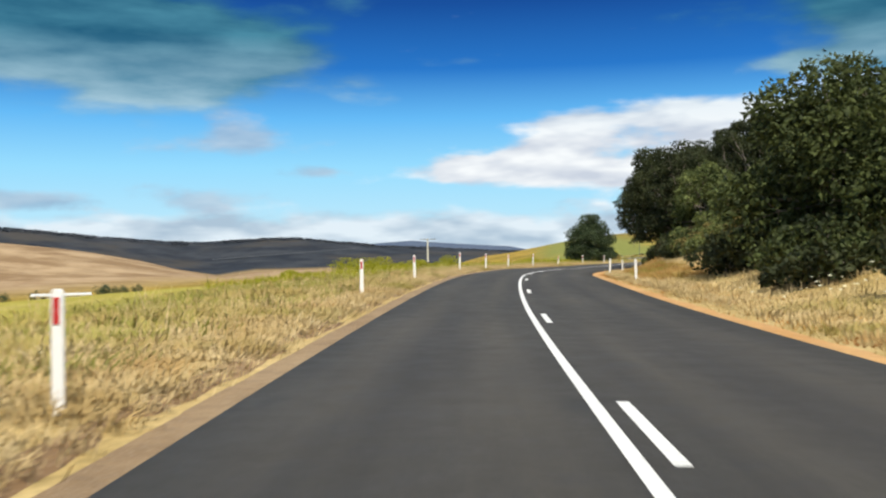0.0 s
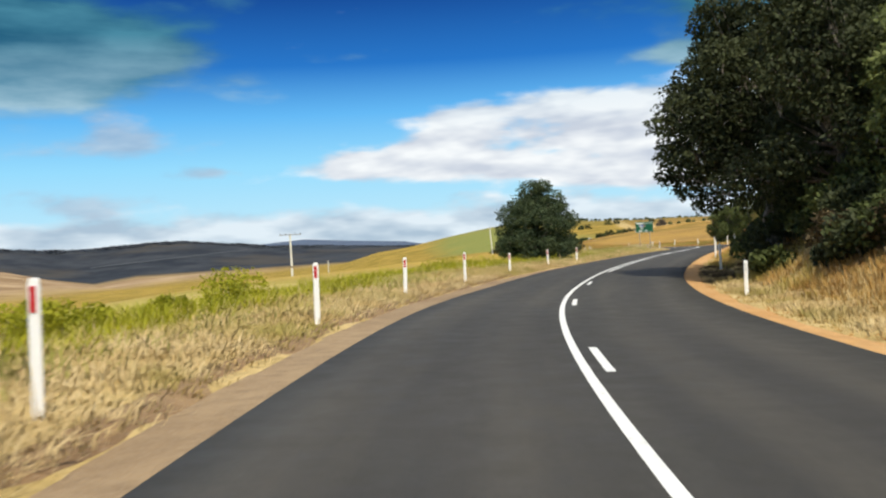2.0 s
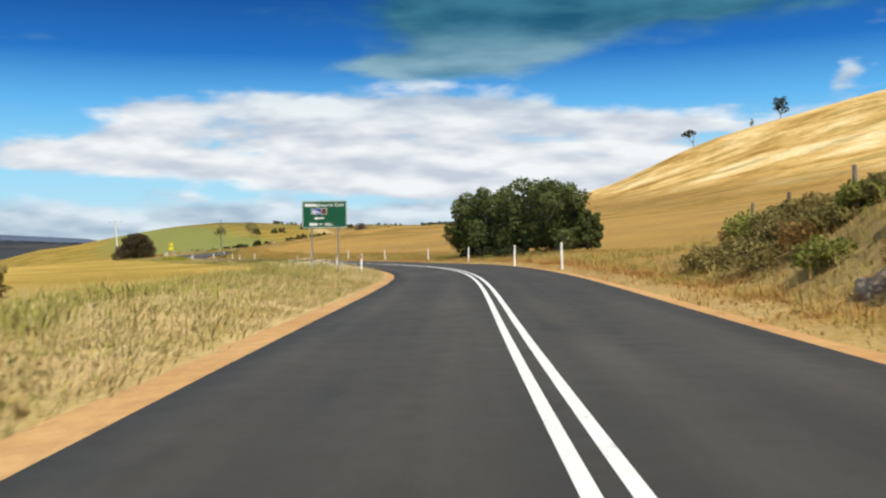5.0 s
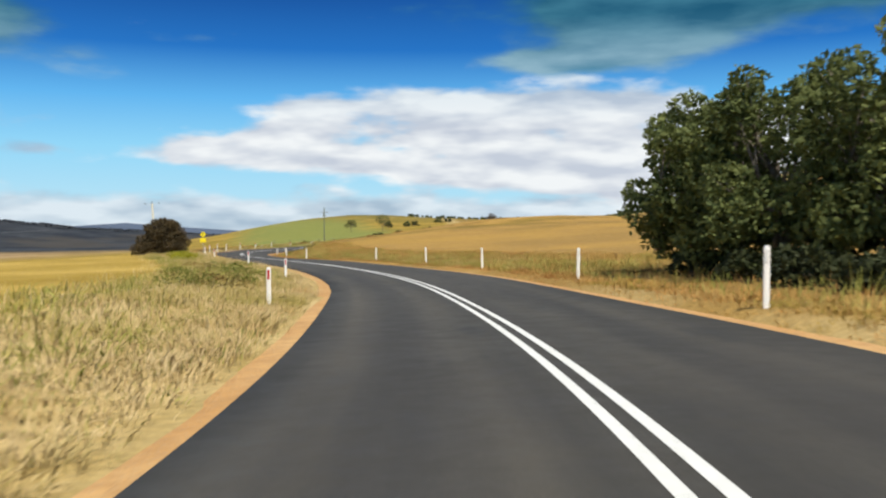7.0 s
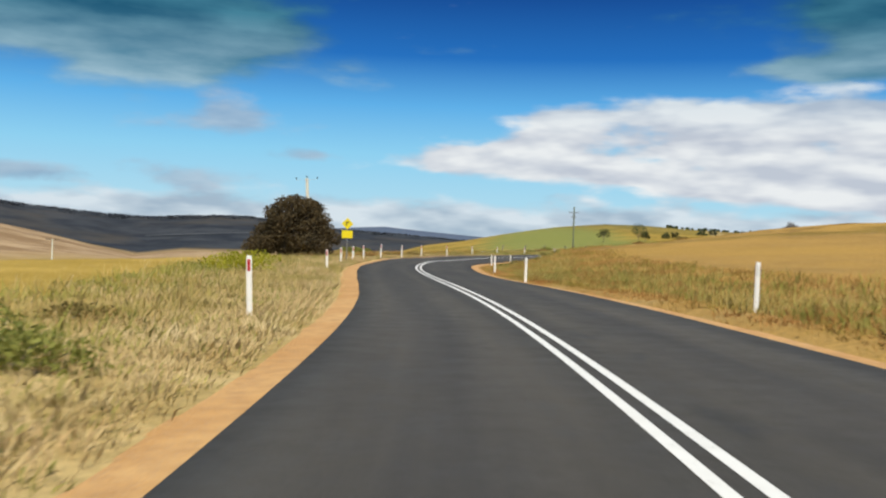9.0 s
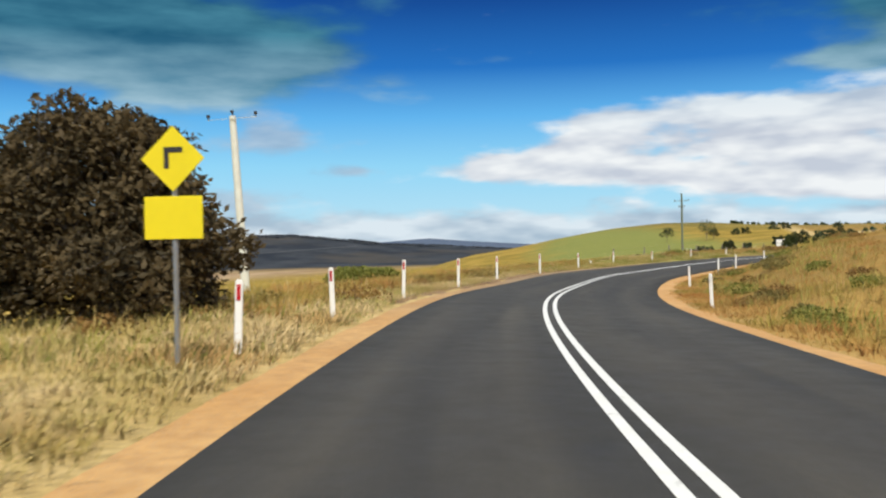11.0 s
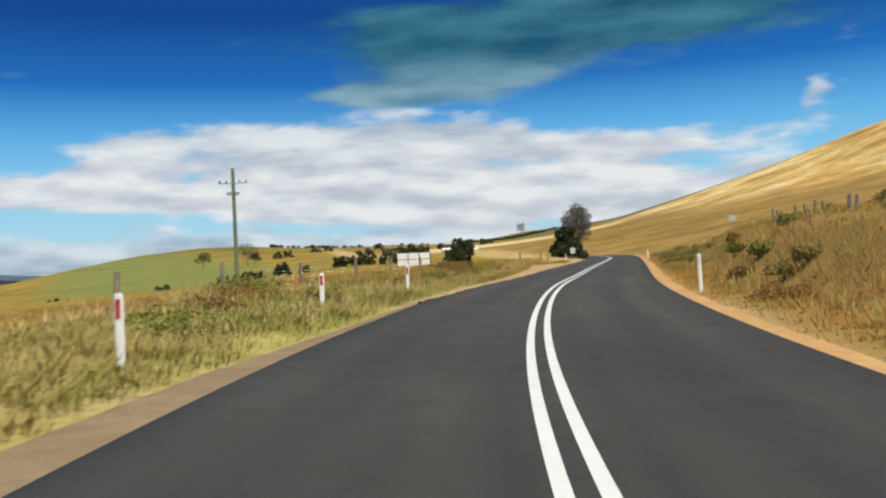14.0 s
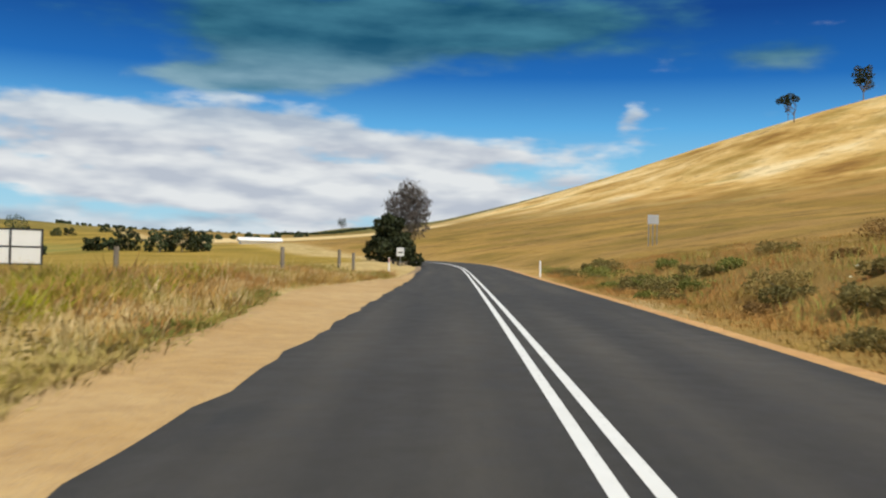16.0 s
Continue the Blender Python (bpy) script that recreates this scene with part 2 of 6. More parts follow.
BROWN_TONE = ((0.25, 0.165, 0.085), (0.35, 0.245, 0.135), (0.17, 0.11, 0.058))
ORANGE_TONE = ((0.52, 0.275, 0.085), (0.60, 0.36, 0.14), (0.36, 0.19, 0.065))


def gravel_build(g, b, tone=BROWN_TONE, changing=False):
    p = place(g)
    if changing:
        along = g.add("ShaderNodeAttribute", {"attribute_name": "along"}).outputs["Fac"]
        along = g.math("ADD", along, g.math("MULTIPLY_ADD", g.noise(p, 0.3, 4), 24.0, -12.0))
        red = g.math("MULTIPLY", g.range(along, 88.0, 112.0), g.range(along, 318.0, 286.0))
        tone = [g.mix(red, a, b) for a, b in zip(BROWN_TONE, ORANGE_TONE)]
    big = g.noise(p, 0.35, 4)
    stones = g.add("ShaderNodeTexVoronoi", None, Vector=p, Scale=26.0)
    mid = g.noise(p, 3.5, 6, 0.65)
    c = g.mix(g.range(big, 0.35, 0.65), tone[0], tone[1])
    c = g.mix(g.range(mid, 0.4, 0.7, 0, 0.7), c, tone[2])
    c = g.mix(g.range(stones.outputs[0], 0.0, 0.5, 0.55, 0.0), c, (0.40, 0.31, 0.21))
    g.put(b, "Base Color", c)
    g.put(b, "Roughness", 0.95)
    bump(g, b, g.math("ADD", g.math("MULTIPLY", stones.outputs[0], -0.5), mid), 0.7, 0.03)


def ground_build(g, b):
    """Dry pasture: straw, ochre and green drifts, finer tussocks, bare streaks."""
    p = place(g)
    sep = g.add("ShaderNodeSeparateXYZ", None, Vector=p)
    huge = g.noise(p, 0.006, 5, 0.6)
    drift = g.noise(p, 0.045, 6, 0.62)
    tuft = g.noise(p, 0.9, 6, 0.65)
    fine = g.noise(p, 7.0, 4, 0.7)
    straw = g.mix(g.range(tuft, 0.3, 0.7), (0.43, 0.305, 0.13), (0.60, 0.46, 0.235))
    ochre = g.mix(g.range(tuft, 0.3, 0.7), (0.26, 0.165, 0.045), (0.42, 0.285, 0.09))
    green = g.mix(g.range(tuft, 0.3, 0.7), (0.095, 0.115, 0.018), (0.20, 0.205, 0.045))
    c = g.mix(g.range(drift, 0.42, 0.6), straw, ochre)
    c = g.mix(g.range(g.math("MULTIPLY_ADD", drift, 0.5, g.math("MULTIPLY", huge, 0.5)), 0.50, 0.60, 0.0, 0.7), c, green)
    across = g.add("ShaderNodeAttribute", {"attribute_name": "across"}).outputs["Fac"]
    along = g.add("ShaderNodeAttribute", {"attribute_name": "along"}).outputs["Fac"]
    off = g.math("ADD", across, g.math("MULTIPLY_ADD", g.noise(p, 0.12, 5, 0.6), 9.0, -4.5))
    west = g.math("MULTIPLY_ADD", sep.outputs[0], 0.944, g.math("MULTIPLY", sep.outputs[1], -0.33))
    near = g.math("MULTIPLY", g.range(g.math("ABSOLUTE", off), 11.0, 7.5), 0.75)
    c = g.mix(near, c, g.mix(g.range(g.noise(p, 0.5, 5, 0.65), 0.38, 0.62), (0.40, 0.295, 0.115), (0.62, 0.48, 0.24)))
    # paddocks beside the road: yellow-green at first, then ripe gold; russet on the bank across
    c = g.mix(g.math("MULTIPLY", g.range(off, -6.5, -10.0), g.range(along, 120.0, 165.0)), c, g.mix(g.range(drift, 0.4, 0.6), (0.32, 0.22, 0.04), (0.49, 0.345, 0.088)))
    c = g.mix(g.math("MULTIPLY", g.range(off, -8.0, -13.0), g.range(along, 325.0, 350.0, 0.0, 0.85)), c, g.mix(g.range(drift, 0.4, 0.6), (0.22, 0.165, 0.028), (0.36, 0.245, 0.05)))
    c = g.mix(g.math("MULTIPLY", g.range(off, 1.5, 4.5), g.range(along, 100.0, 150.0, 0.0, 0.8)), c, g.mix(g.range(drift, 0.4, 0.6), (0.26, 0.15, 0.033), (0.43, 0.26, 0.07)))
    c = g.mix(g.math("MULTIPLY", g.math("MULTIPLY", g.range(off, -2.0, -4.5), g.range(off, -11.0, -8.0)), g.math("MULTIPLY", g.range(along, 335.0, 352.0, 0.0, 0.8), g.range(along, 396.0, 378.0))), c, g.mix(g.range(tuft, 0.3, 0.7), (0.22, 0.23, 0.045), (0.44, 0.42, 0.12)))
    cut = g.math("MULTIPLY", g.math("MULTIPLY", g.range(across, 5.0, 6.4), g.range(across, 15.0, 10.0)), g.math("MULTIPLY", g.range(along, 92.0, 104.0), g.range(along, 158.0, 146.0)))
    c = g.mix(g.math("MULTIPLY", cut, 0.85), c, g.mix(g.range(g.noise(p, 0.8, 6, 0.66), 0.38, 0.62), (0.17, 0.125, 0.05), (0.38, 0.28, 0.115)))
    rough = g.math("MULTIPLY", g.range(off, 4.0, 9.0), g.range(along, 285.0, 330.0))
    c = g.mix(g.math("MULTIPLY", rough, g.range(g.noise(p, 0.06, 7, 0.66), 0.46, 0.58, 0.0, 0.75)), c, (0.22, 0.155, 0.032))
    c = g.mix(g.math("MULTIPLY", rough, g.range(g.noise(p, 0.16, 7, 0.7), 0.52, 0.66, 0.0, 0.8)), c, (0.12, 0.075, 0.022))
    lush = g.math("MULTIPLY", g.math("MULTIPLY", g.range(off, -5.5, -9.5), g.math("MULTIPLY", g.range(west, -330.0, -200.0), g.range(along, 150.0, 105.0))), g.range(drift, 0.24, 0.44))
    c = g.mix(g.math("MULTIPLY", lush, 0.85), c, g.mix(g.range(tuft, 0.3, 0.7), (0.27, 0.255, 0.03), (0.44, 0.395, 0.075)))
    c = g.mix(g.range(fine, 0.3, 0.7), g.mix(1.0, c, (0.72, 0.72, 0.7), "MULTIPLY"), g.mix(1.0, c, (1.2, 1.18, 1.15), "MULTIPLY"))
    # the sown hill ahead stays green on its near face, and the big hill is pale straw
    gx = g.math("MULTIPLY_ADD", sep.outputs[0], 1 / 56.0, -148 / 56.0)
    gy = g.math("MULTIPLY_ADD", sep.outputs[1], 1 / 270.0, -860 / 270.0)
    patch = g.range(g.math("ADD", g.math("ADD", g.math("MULTIPLY", gx, gx), g.math("MULTIPLY", gy, gy)), g.math("MULTIPLY_ADD", drift, 1.4, -0.7)), 0.4, 1.35, 1.0, 0.0)
    sown = g.mix(g.range(tuft, 0.3, 0.7), (0.15, 0.18, 0.04), (0.25, 0.265, 0.08))
    c = g.mix(g.math("MULTIPLY", patch, 0.9), c, sown)
    hill = g.math("MULTIPLY", g.range(sep.outputs[2], 4.0, 16.0), g.range(sep.outputs[0], 120.0, 220.0))
    tilted = g.add("ShaderNodeVectorMath", {"operation": "MULTIPLY"}, i0=p, i1=(0.024, 0.024, 0.105)).outputs[0]
    terrace = g.noise(tilted, 1.0, 8, 0.66)
    shifted = g.add("ShaderNodeVectorMath", {"operation": "ADD"}, i0=p, i1=(37.0, 81.0, 3.0)).outputs[0]
    patchy = g.noise(shifted, 0.016, 7, 0.64)
    pale = g.ramp(g.range(g.math("MULTIPLY_ADD", terrace, 0.5, g.math("MULTIPLY", patchy, 0.6)), 0.42, 0.66), [(0.0, (0.25, 0.13, 0.03)), (0.25, (0.42, 0.25, 0.065)), (0.5, (0.60, 0.39, 0.13)), (0.75, (0.74, 0.53, 0.23)), (1.0, (0.82, 0.65, 0.36))])
    pale = g.mix(g.range(g.noise(shifted, 0.035, 6, 0.62), 0.52, 0.66, 0.0, 0.7), pale, (0.28, 0.20, 0.04))
    pale = g.mix(g.range(g.noise(p, 0.22, 7, 0.68), 0.53, 0.72, 0.0, 0.65), pale, (0.20, 0.11, 0.032))
    foot = g.range(g.math("ADD", sep.outputs[2], g.math("MULTIPLY_ADD", drift, 12.0, -6.0)), 19.0, 7.0, 0.0, 0.85)
    steep = g.add("ShaderNodeVectorMath", {"operation": "MULTIPLY"}, i0=shifted, i1=(1.0, 1.0, 3.0)).outputs[0]
    pale = g.mix(foot, pale, g.mix(g.range(g.noise(steep, 0.022, 7, 0.66), 0.40, 0.60), (0.16, 0.125, 0.024), (0.38, 0.19, 0.05)))
    pale = g.mix(g.math("MULTIPLY", foot, g.range(g.noise(steep, 0.07, 7, 0.7), 0.50, 0.64)), pale, (0.12, 0.078, 0.023))
    # the brow at its far end is in green scrub
    pale = g.mix(g.range(g.math("ADD", sep.outputs[1], g.math("MULTIPLY_ADD", drift, 120.0, -60.0)), 735.0, 775.0, 0.0, 0.9), pale, g.mix(g.range(g.noise(p, 0.08, 5, 0.6), 0.4, 0.6), (0.075, 0.08, 0.022), (0.17, 0.155, 0.045)))
    c = g.mix(hill, c, pale)
    # one pale mown field behind the shed
    mx = g.math("MULTIPLY_ADD", sep.outputs[0], 1 / 62.0, -300 / 62.0)
    my = g.math("MULTIPLY_ADD", sep.outputs[1], 1 / 75.0, -735 / 75.0)
    mown = g.range(g.math("ADD", g.math("MULTIPLY", mx, mx), g.math("MULTIPLY", my, my)), 0.85, 1.05, 1.0, 0.0)
    c = g.mix(g.math("MULTIPLY", mown, 0.9), c, g.mix(tuft, (0.60, 0.44, 0.20), (0.78, 0.62, 0.34)))
    # bush-covered ranges far to the left, bluish distance haze put into their colour
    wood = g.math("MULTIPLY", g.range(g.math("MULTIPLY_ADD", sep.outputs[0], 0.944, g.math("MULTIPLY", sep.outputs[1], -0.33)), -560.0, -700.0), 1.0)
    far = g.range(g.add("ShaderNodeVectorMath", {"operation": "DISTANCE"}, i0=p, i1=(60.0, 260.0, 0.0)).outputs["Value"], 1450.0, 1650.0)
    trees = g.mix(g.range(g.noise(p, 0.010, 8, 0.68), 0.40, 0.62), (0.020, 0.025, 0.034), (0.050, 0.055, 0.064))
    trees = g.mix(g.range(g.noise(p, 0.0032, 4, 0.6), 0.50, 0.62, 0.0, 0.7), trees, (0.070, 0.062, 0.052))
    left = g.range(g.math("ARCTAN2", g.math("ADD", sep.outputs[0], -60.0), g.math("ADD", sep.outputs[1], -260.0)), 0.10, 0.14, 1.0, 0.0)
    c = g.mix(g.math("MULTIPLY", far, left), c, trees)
    # the farthest land is tinted bluer still, as haze would
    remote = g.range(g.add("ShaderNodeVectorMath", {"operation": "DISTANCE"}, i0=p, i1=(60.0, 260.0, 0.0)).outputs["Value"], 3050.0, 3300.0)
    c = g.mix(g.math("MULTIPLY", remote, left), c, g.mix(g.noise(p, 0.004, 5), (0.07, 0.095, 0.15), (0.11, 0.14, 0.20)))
    brown = g.math("MULTIPLY", g.range(west, -520.0, -760.0), g.math("SUBTRACT", 1.0, far))
    c = g.mix(g.math("MULTIPLY", brown, 0.9), c, g.mix(g.range(g.noise(p, 0.012, 6, 0.65), 0.4, 0.62), (0.24, 0.155, 0.09), (0.44, 0.32, 0.20)))
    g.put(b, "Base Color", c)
    g.put(b, "Roughness", 0.95)
    b.inputs["Specular IOR Level"].default_value = 0.1
    bump(g, b, g.math("ADD", tuft, fine), 0.7, 0.05)


def leaf_material(name, dark, lite, glow=0.35):
    def build(g, b):
        r = g.add("ShaderNodeNewGeometry")
        rnd = r.outputs["Random Per Island"]
        n = g.range(g.noise(r.outputs["Position"], 0.9, 4), 0.36, 0.66)
        c = g.mix(g.math("MULTIPLY_ADD", rnd, 0.45, g.math("MULTIPLY", n, 0.55)), dark, lite)
        g.put(b, "Base Color", c)
        g.put(b, "Roughness", 0.65)
        g.put(b, "Specular IOR Level", 0.18)
        tr = g.add("ShaderNodeBsdfTranslucent", None, Color=c)
        mix = g.add("ShaderNodeMixShader", None, Fac=glow, i1=b.outputs[0], i2=tr.outputs[0])
        out = [n for n in g.tree.nodes if n.type == "OUTPUT_MATERIAL"][0]
        g.put(out, "Surface", mix.outputs[0])
    return material(name, build)


def blade_material(name, base, tip, other, third, rare=0.0):
    """Grass that drifts between three tones over the land, with lighter and darker tussocks."""
    def build(g, b):
        r = g.add("ShaderNodeNewGeometry")
        p = r.outputs["Position"]
        c = g.mix(g.range(g.noise(p, 0.8, 5, 0.65), 0.36, 0.64), base, tip)
        c = g.mix(g.range(g.noise(p, 0.22, 6, 0.62), 0.46 + rare, 0.58 + rare, 0.0, 0.9), c, other)
        shifted = g.add("ShaderNodeVectorMath", {"operation": "ADD"}, i0=p, i1=(71.0, 33.0, 5.0)).outputs[0]
        c = g.mix(g.range(g.noise(shifted, 0.30, 6, 0.62), 0.52 + rare, 0.64 + rare, 0.0, 0.9), c, third)
        c = g.mix(1.0, c, g.ramp(r.outputs["Random Per Island"], [(0.0, (0.88, 0.86, 0.84)), (1.0, (1.10, 1.10, 1.10))]), "MULTIPLY")
        up = g.add("ShaderNodeVectorMath", {"operation": "MULTIPLY_ADD"}, i0=r.outputs["Normal"], i1=(0.3, 0.3, 0.3), i2=(0.0, 0.0, 0.9))
        up = g.add("ShaderNodeVectorMath", {"operation": "NORMALIZE"}, i0=up.outputs[0]).outputs[0]
        g.put(b, "Normal", up)
        g.put(b, "Base Color", c)
        g.put(b, "Roughness", 0.7)
        g.put(b, "Specular IOR Level", 0.2)
        tr = g.add("ShaderNodeBsdfTranslucent", None, Color=c, Normal=up)
        mix = g.add("ShaderNodeMixShader", None, Fac=0.4, i1=b.outputs[0], i2=tr.outputs[0])
        out = [n for n in g.tree.nodes if n.type == "OUTPUT_MATERIAL"][0]
        g.put(out, "Surface", mix.outputs[0])
    return material(name, build)


def bark_build(g, b):
    p = place(g)
    s = g.add("ShaderNodeVectorMath", {"operation": "MULTIPLY"}, i0=p, i1=(9.0, 9.0, 1.6)).outputs[0]
    n = g.noise(s, 1.0, 6, 0.65)
    g.put(b, "Base Color", g.mix(g.range(n, 0.3, 0.7), (0.07, 0.055, 0.042), (0.30, 0.255, 0.205)))
    g.put(b, "Roughness", 0.9)
    bump(g, b, n, 0.8, 0.03)


def timber_build(g, b):
    p = place(g)
    s = g.add("ShaderNodeVectorMath", {"operation": "MULTIPLY"}, i0=p, i1=(14.0, 14.0, 1.2)).outputs[0]
    n = g.noise(s, 1.0, 6, 0.65)
    g.put(b, "Base Color", g.mix(g.range(n, 0.3, 0.7), (0.13, 0.105, 0.08), (0.33, 0.29, 0.235)))
    g.put(b, "Roughness", 0.9)
    bump(g, b, n, 0.7, 0.01)


def rock_build(g, b):
    p = place(g)
    n = g.noise(p, 2.2, 7, 0.7)
    g.put(b, "Base Color", g.mix(g.range(n, 0.3, 0.7), (0.11, 0.085, 0.06), (0.34, 0.27, 0.19)))
    g.put(b, "Roughness", 0.95)
    bump(g, b, n, 0.9, 0.08)


EARTH = material("dark_earth", lambda g, b: gravel_build(g, b, ((0.20, 0.115, 0.05), (0.30, 0.19, 0.09), (0.13, 0.075, 0.032))))
ASPHALT = material("asphalt", asphalt_build)
LINE = material("line_paint", paint_build)
PALE_GRAVEL = material("tan_gravel", lambda g, b: gravel_build(g, b, ((0.45, 0.28, 0.10), (0.53, 0.365, 0.165), (0.34, 0.205, 0.08))))
RED_GRAVEL = material("orange_gravel", lambda g, b: gravel_build(g, b, ORANGE_TONE))
SHOULDER_GRAVEL = material("shoulder_gravel", lambda g, b: gravel_build(g, b, changing=True))
GROUND = material("pasture", ground_build)
BARK = material("bark", bark_build)
TIMBER = material("weathered_timber", timber_build)
ROCK = material("rock", rock_build)
GUM = leaf_material("gum_leaves", (0.012, 0.018, 0.008), (0.080, 0.092, 0.036), 0.16)
DARK_WATTLE = leaf_material("dark_wattle_leaves", (0.012, 0.020, 0.007), (0.125, 0.150, 0.045), 0.2)
WATTLE = leaf_material("wattle_leaves", (0.026, 0.044, 0.013), (0.25, 0.285, 0.095), 0.25)
CYPRESS = leaf_material("cypress_leaves", (0.022, 0.040, 0.020), (0.125, 0.16, 0.074), 0.25)
THORN = leaf_material("thorn_leaves", (0.03, 0.026, 0.014), (0.16, 0.115, 0.055), 0.25)
TWIG = leaf_material("bare_twigs", (0.07, 0.06, 0.055), (0.20, 0.17, 0.15), 0.1)
SHRUB = leaf_material("shrub_leaves", (0.15, 0.125, 0.035), (0.46, 0.35, 0.125), 0.35)
BRACKEN = leaf_material("bracken_fronds", (0.18, 0.105, 0.036), (0.46, 0.29, 0.10), 0.35)
WEED = leaf_material("weed_leaves", (0.13, 0.15, 0.03), (0.36, 0.36, 0.09), 0.35)
RUSSET = blade_material("orange_blades", (0.50, 0.24, 0.065), (0.68, 0.40, 0.14), (0.42, 0.31, 0.085), (0.40, 0.165, 0.045))
OLIVE = leaf_material("olive_scrub_leaves", (0.10, 0.09, 0.026), (0.36, 0.29, 0.10), 0.25)
BRONZE = blade_material("bronze_blades", (0.45, 0.235, 0.065), (0.64, 0.385, 0.125), (0.33, 0.265, 0.06), (0.49, 0.225, 0.065))
STRAW = blade_material("straw_blades", (0.62, 0.46, 0.205), (0.86, 0.71, 0.42), (0.46, 0.40, 0.115), (0.60, 0.38, 0.15), 0.05)
GOLD = blade_material("russet_blades", (0.50, 0.285, 0.078), (0.68, 0.46, 0.175), (0.36, 0.32, 0.065), (0.45, 0.21, 0.065))
# near-black brown that paints deep shade onto the earth under trees
SHADE_LITTER = blade_material("shade_litter", (0.06, 0.045, 0.028), (0.13, 0.095, 0.055), (0.09, 0.07, 0.035), (0.05, 0.035, 0.02))
GREENGRASS = blade_material("green_blades", (0.30, 0.315, 0.06), (0.52, 0.49, 0.14), (0.62, 0.47, 0.19), (0.215, 0.25, 0.05))
MUSTARD = leaf_material("mustard_leaves", (0.22, 0.24, 0.02), (0.55, 0.52, 0.04), 0.4)
WHITE = plain("white_plastic", (0.95, 0.95, 0.935), 0.4, vary=0.03)
RED = plain("red_reflector", (0.50, 0.015, 0.018), 0.25, vary=0.2)
BLACK = plain("dark_paint", (0.03, 0.03, 0.032), 0.5)
STEEL = plain("galvanised_steel", (0.42, 0.43, 0.44), 0.45, 0.8)
SIGN_GREEN = plain("sign_green", (0.005, 0.095, 0.045), 0.4, vary=0.08, bumps=0.02)
SIGN_WHITE = plain("sign_white", (0.80, 0.81, 0.80), 0.45, vary=0.04, bumps=0.02)
SIGN_BLUE = plain("sign_blue", (0.01, 0.05, 0.42), 0.4, vary=0.06, bumps=0.02)
SIGN_BROWN = plain("sign_brown", (0.14, 0.045, 0.022), 0.4, vary=0.06, bumps=0.02)
SIGN_YELLOW = plain("sign_yellow", (0.85, 0.70, 0.01), 0.4, vary=0.06, bumps=0.02)
WALL_WHITE = plain("white_board", (0.88, 0.88, 0.87), 0.6, vary=0.08, scale=2.0)
POLE_WOOD = plain("pale_pole", (0.74, 0.75, 0.68), 0.85, vary=0.2, scale=3.0)
POLE_GREEN = plain("treated_pole", (0.16, 0.19, 0.13), 0.85, vary=0.25, scale=3.0)
ROOF = plain("roof_iron", (0.55, 0.56, 0.56), 0.5, 0.2)
PETAL = plain("cream_petals", (0.75, 0.72, 0.50), 0.7)

# ---------------------------------------------------------------- the lie of the land
# road centre line: x, y, height
CENTRE = np.array([
    (-1.5, -60, -1), (0.2, -25, -1.2), (1.2892, 6.8496, -1.281), (1.8825, 19.202, -1.328), (2.7173, 31.195, -1.33), (3.8542, 42.999, -1.379), (5.5431, 55.001, -1.542), (8.018, 66.708, -1.69),
    (11.478, 78.091, -1.872), (15.78, 89.387, -1.955), (20.84, 100.4, -1.975), (33.463, 126.52, -2.256), (45.085, 151.11, -2.6), (51.077, 168.31, -2.929), (54.003, 181.1, -3.166), (56.317, 194.19, -3.432),
    (58.08, 220.6, -3.839), (57.497, 239.99, -4.077), (56.051, 257.99, -4.222), (55.899, 275, -4.365), (57.044, 290.2, -4.503), (59.097, 301.41, -4.63), (62.056, 312.51, -4.63), (66.406, 323.3, -4.64),
    (71.752, 333.6, -4.519), (77.843, 343.34, -4.41), (84.4, 352.68, -4.322), (91.639, 362.11, -4.296), (99.319, 371.89, -4.209), (127, 407.2, -4.04), (148, 436, -3.84), (166, 470, -3.74),
    (190, 540, -4.44), (215, 640, -6.44)])


def smooth_line(pts, step=0.75):
    """A cubic spline through the points, walked at even steps."""
    n = len(pts)
    d = np.concatenate([[0], np.cumsum(np.linalg.norm(np.diff(pts[:, :2], axis=0), axis=1))])
    h = np.diff(d)
    a, r = np.zeros((n, n)), np.zeros((n, 3))
    a[0, 0] = a[-1, -1] = 1
    for i in range(1, n - 1):
        a[i, i - 1:i + 2] = h[i - 1], 2 * (h[i - 1] + h[i]), h[i]
        r[i] = 6 * ((pts[i + 1] - pts[i]) / h[i] - (pts[i] - pts[i - 1]) / h[i - 1])
    m = np.linalg.solve(a, r)
    x = np.arange(0, d[-1], step)
    i = np.clip(np.searchsorted(d, x, side="right") - 1, 0, n - 2)
    u, v = ((d[i + 1] - x) / h[i])[:, None], ((x - d[i]) / h[i])[:, None]
    return u * pts[i] + v * pts[i + 1] + ((u ** 3 - u) * m[i] + (v ** 3 - v) * m[i + 1]) * h[i][:, None] ** 2 / 6


ROAD = smooth_line(CENTRE)
along = np.gradient(ROAD[:, :2], axis=0)
step_len = np.linalg.norm(along, axis=1)
along = along / step_len[:, None]
STATION = np.cumsum(step_len) - step_len[0]
RIGHT = np.stack([along[:, 1], -along[:, 0]], 1)
heading = np.unwrap(np.arctan2(along[:, 0], along[:, 1]))
curve = np.convolve(np.pad(np.gradient(heading) / step_len, 12, mode="edge"), np.ones(25) / 25, "valid")
BANK = np.clip(-curve * 5.5, -0.05, 0.05)
S0 = STATION[np.argmin(np.abs(ROAD[:, 1]))]
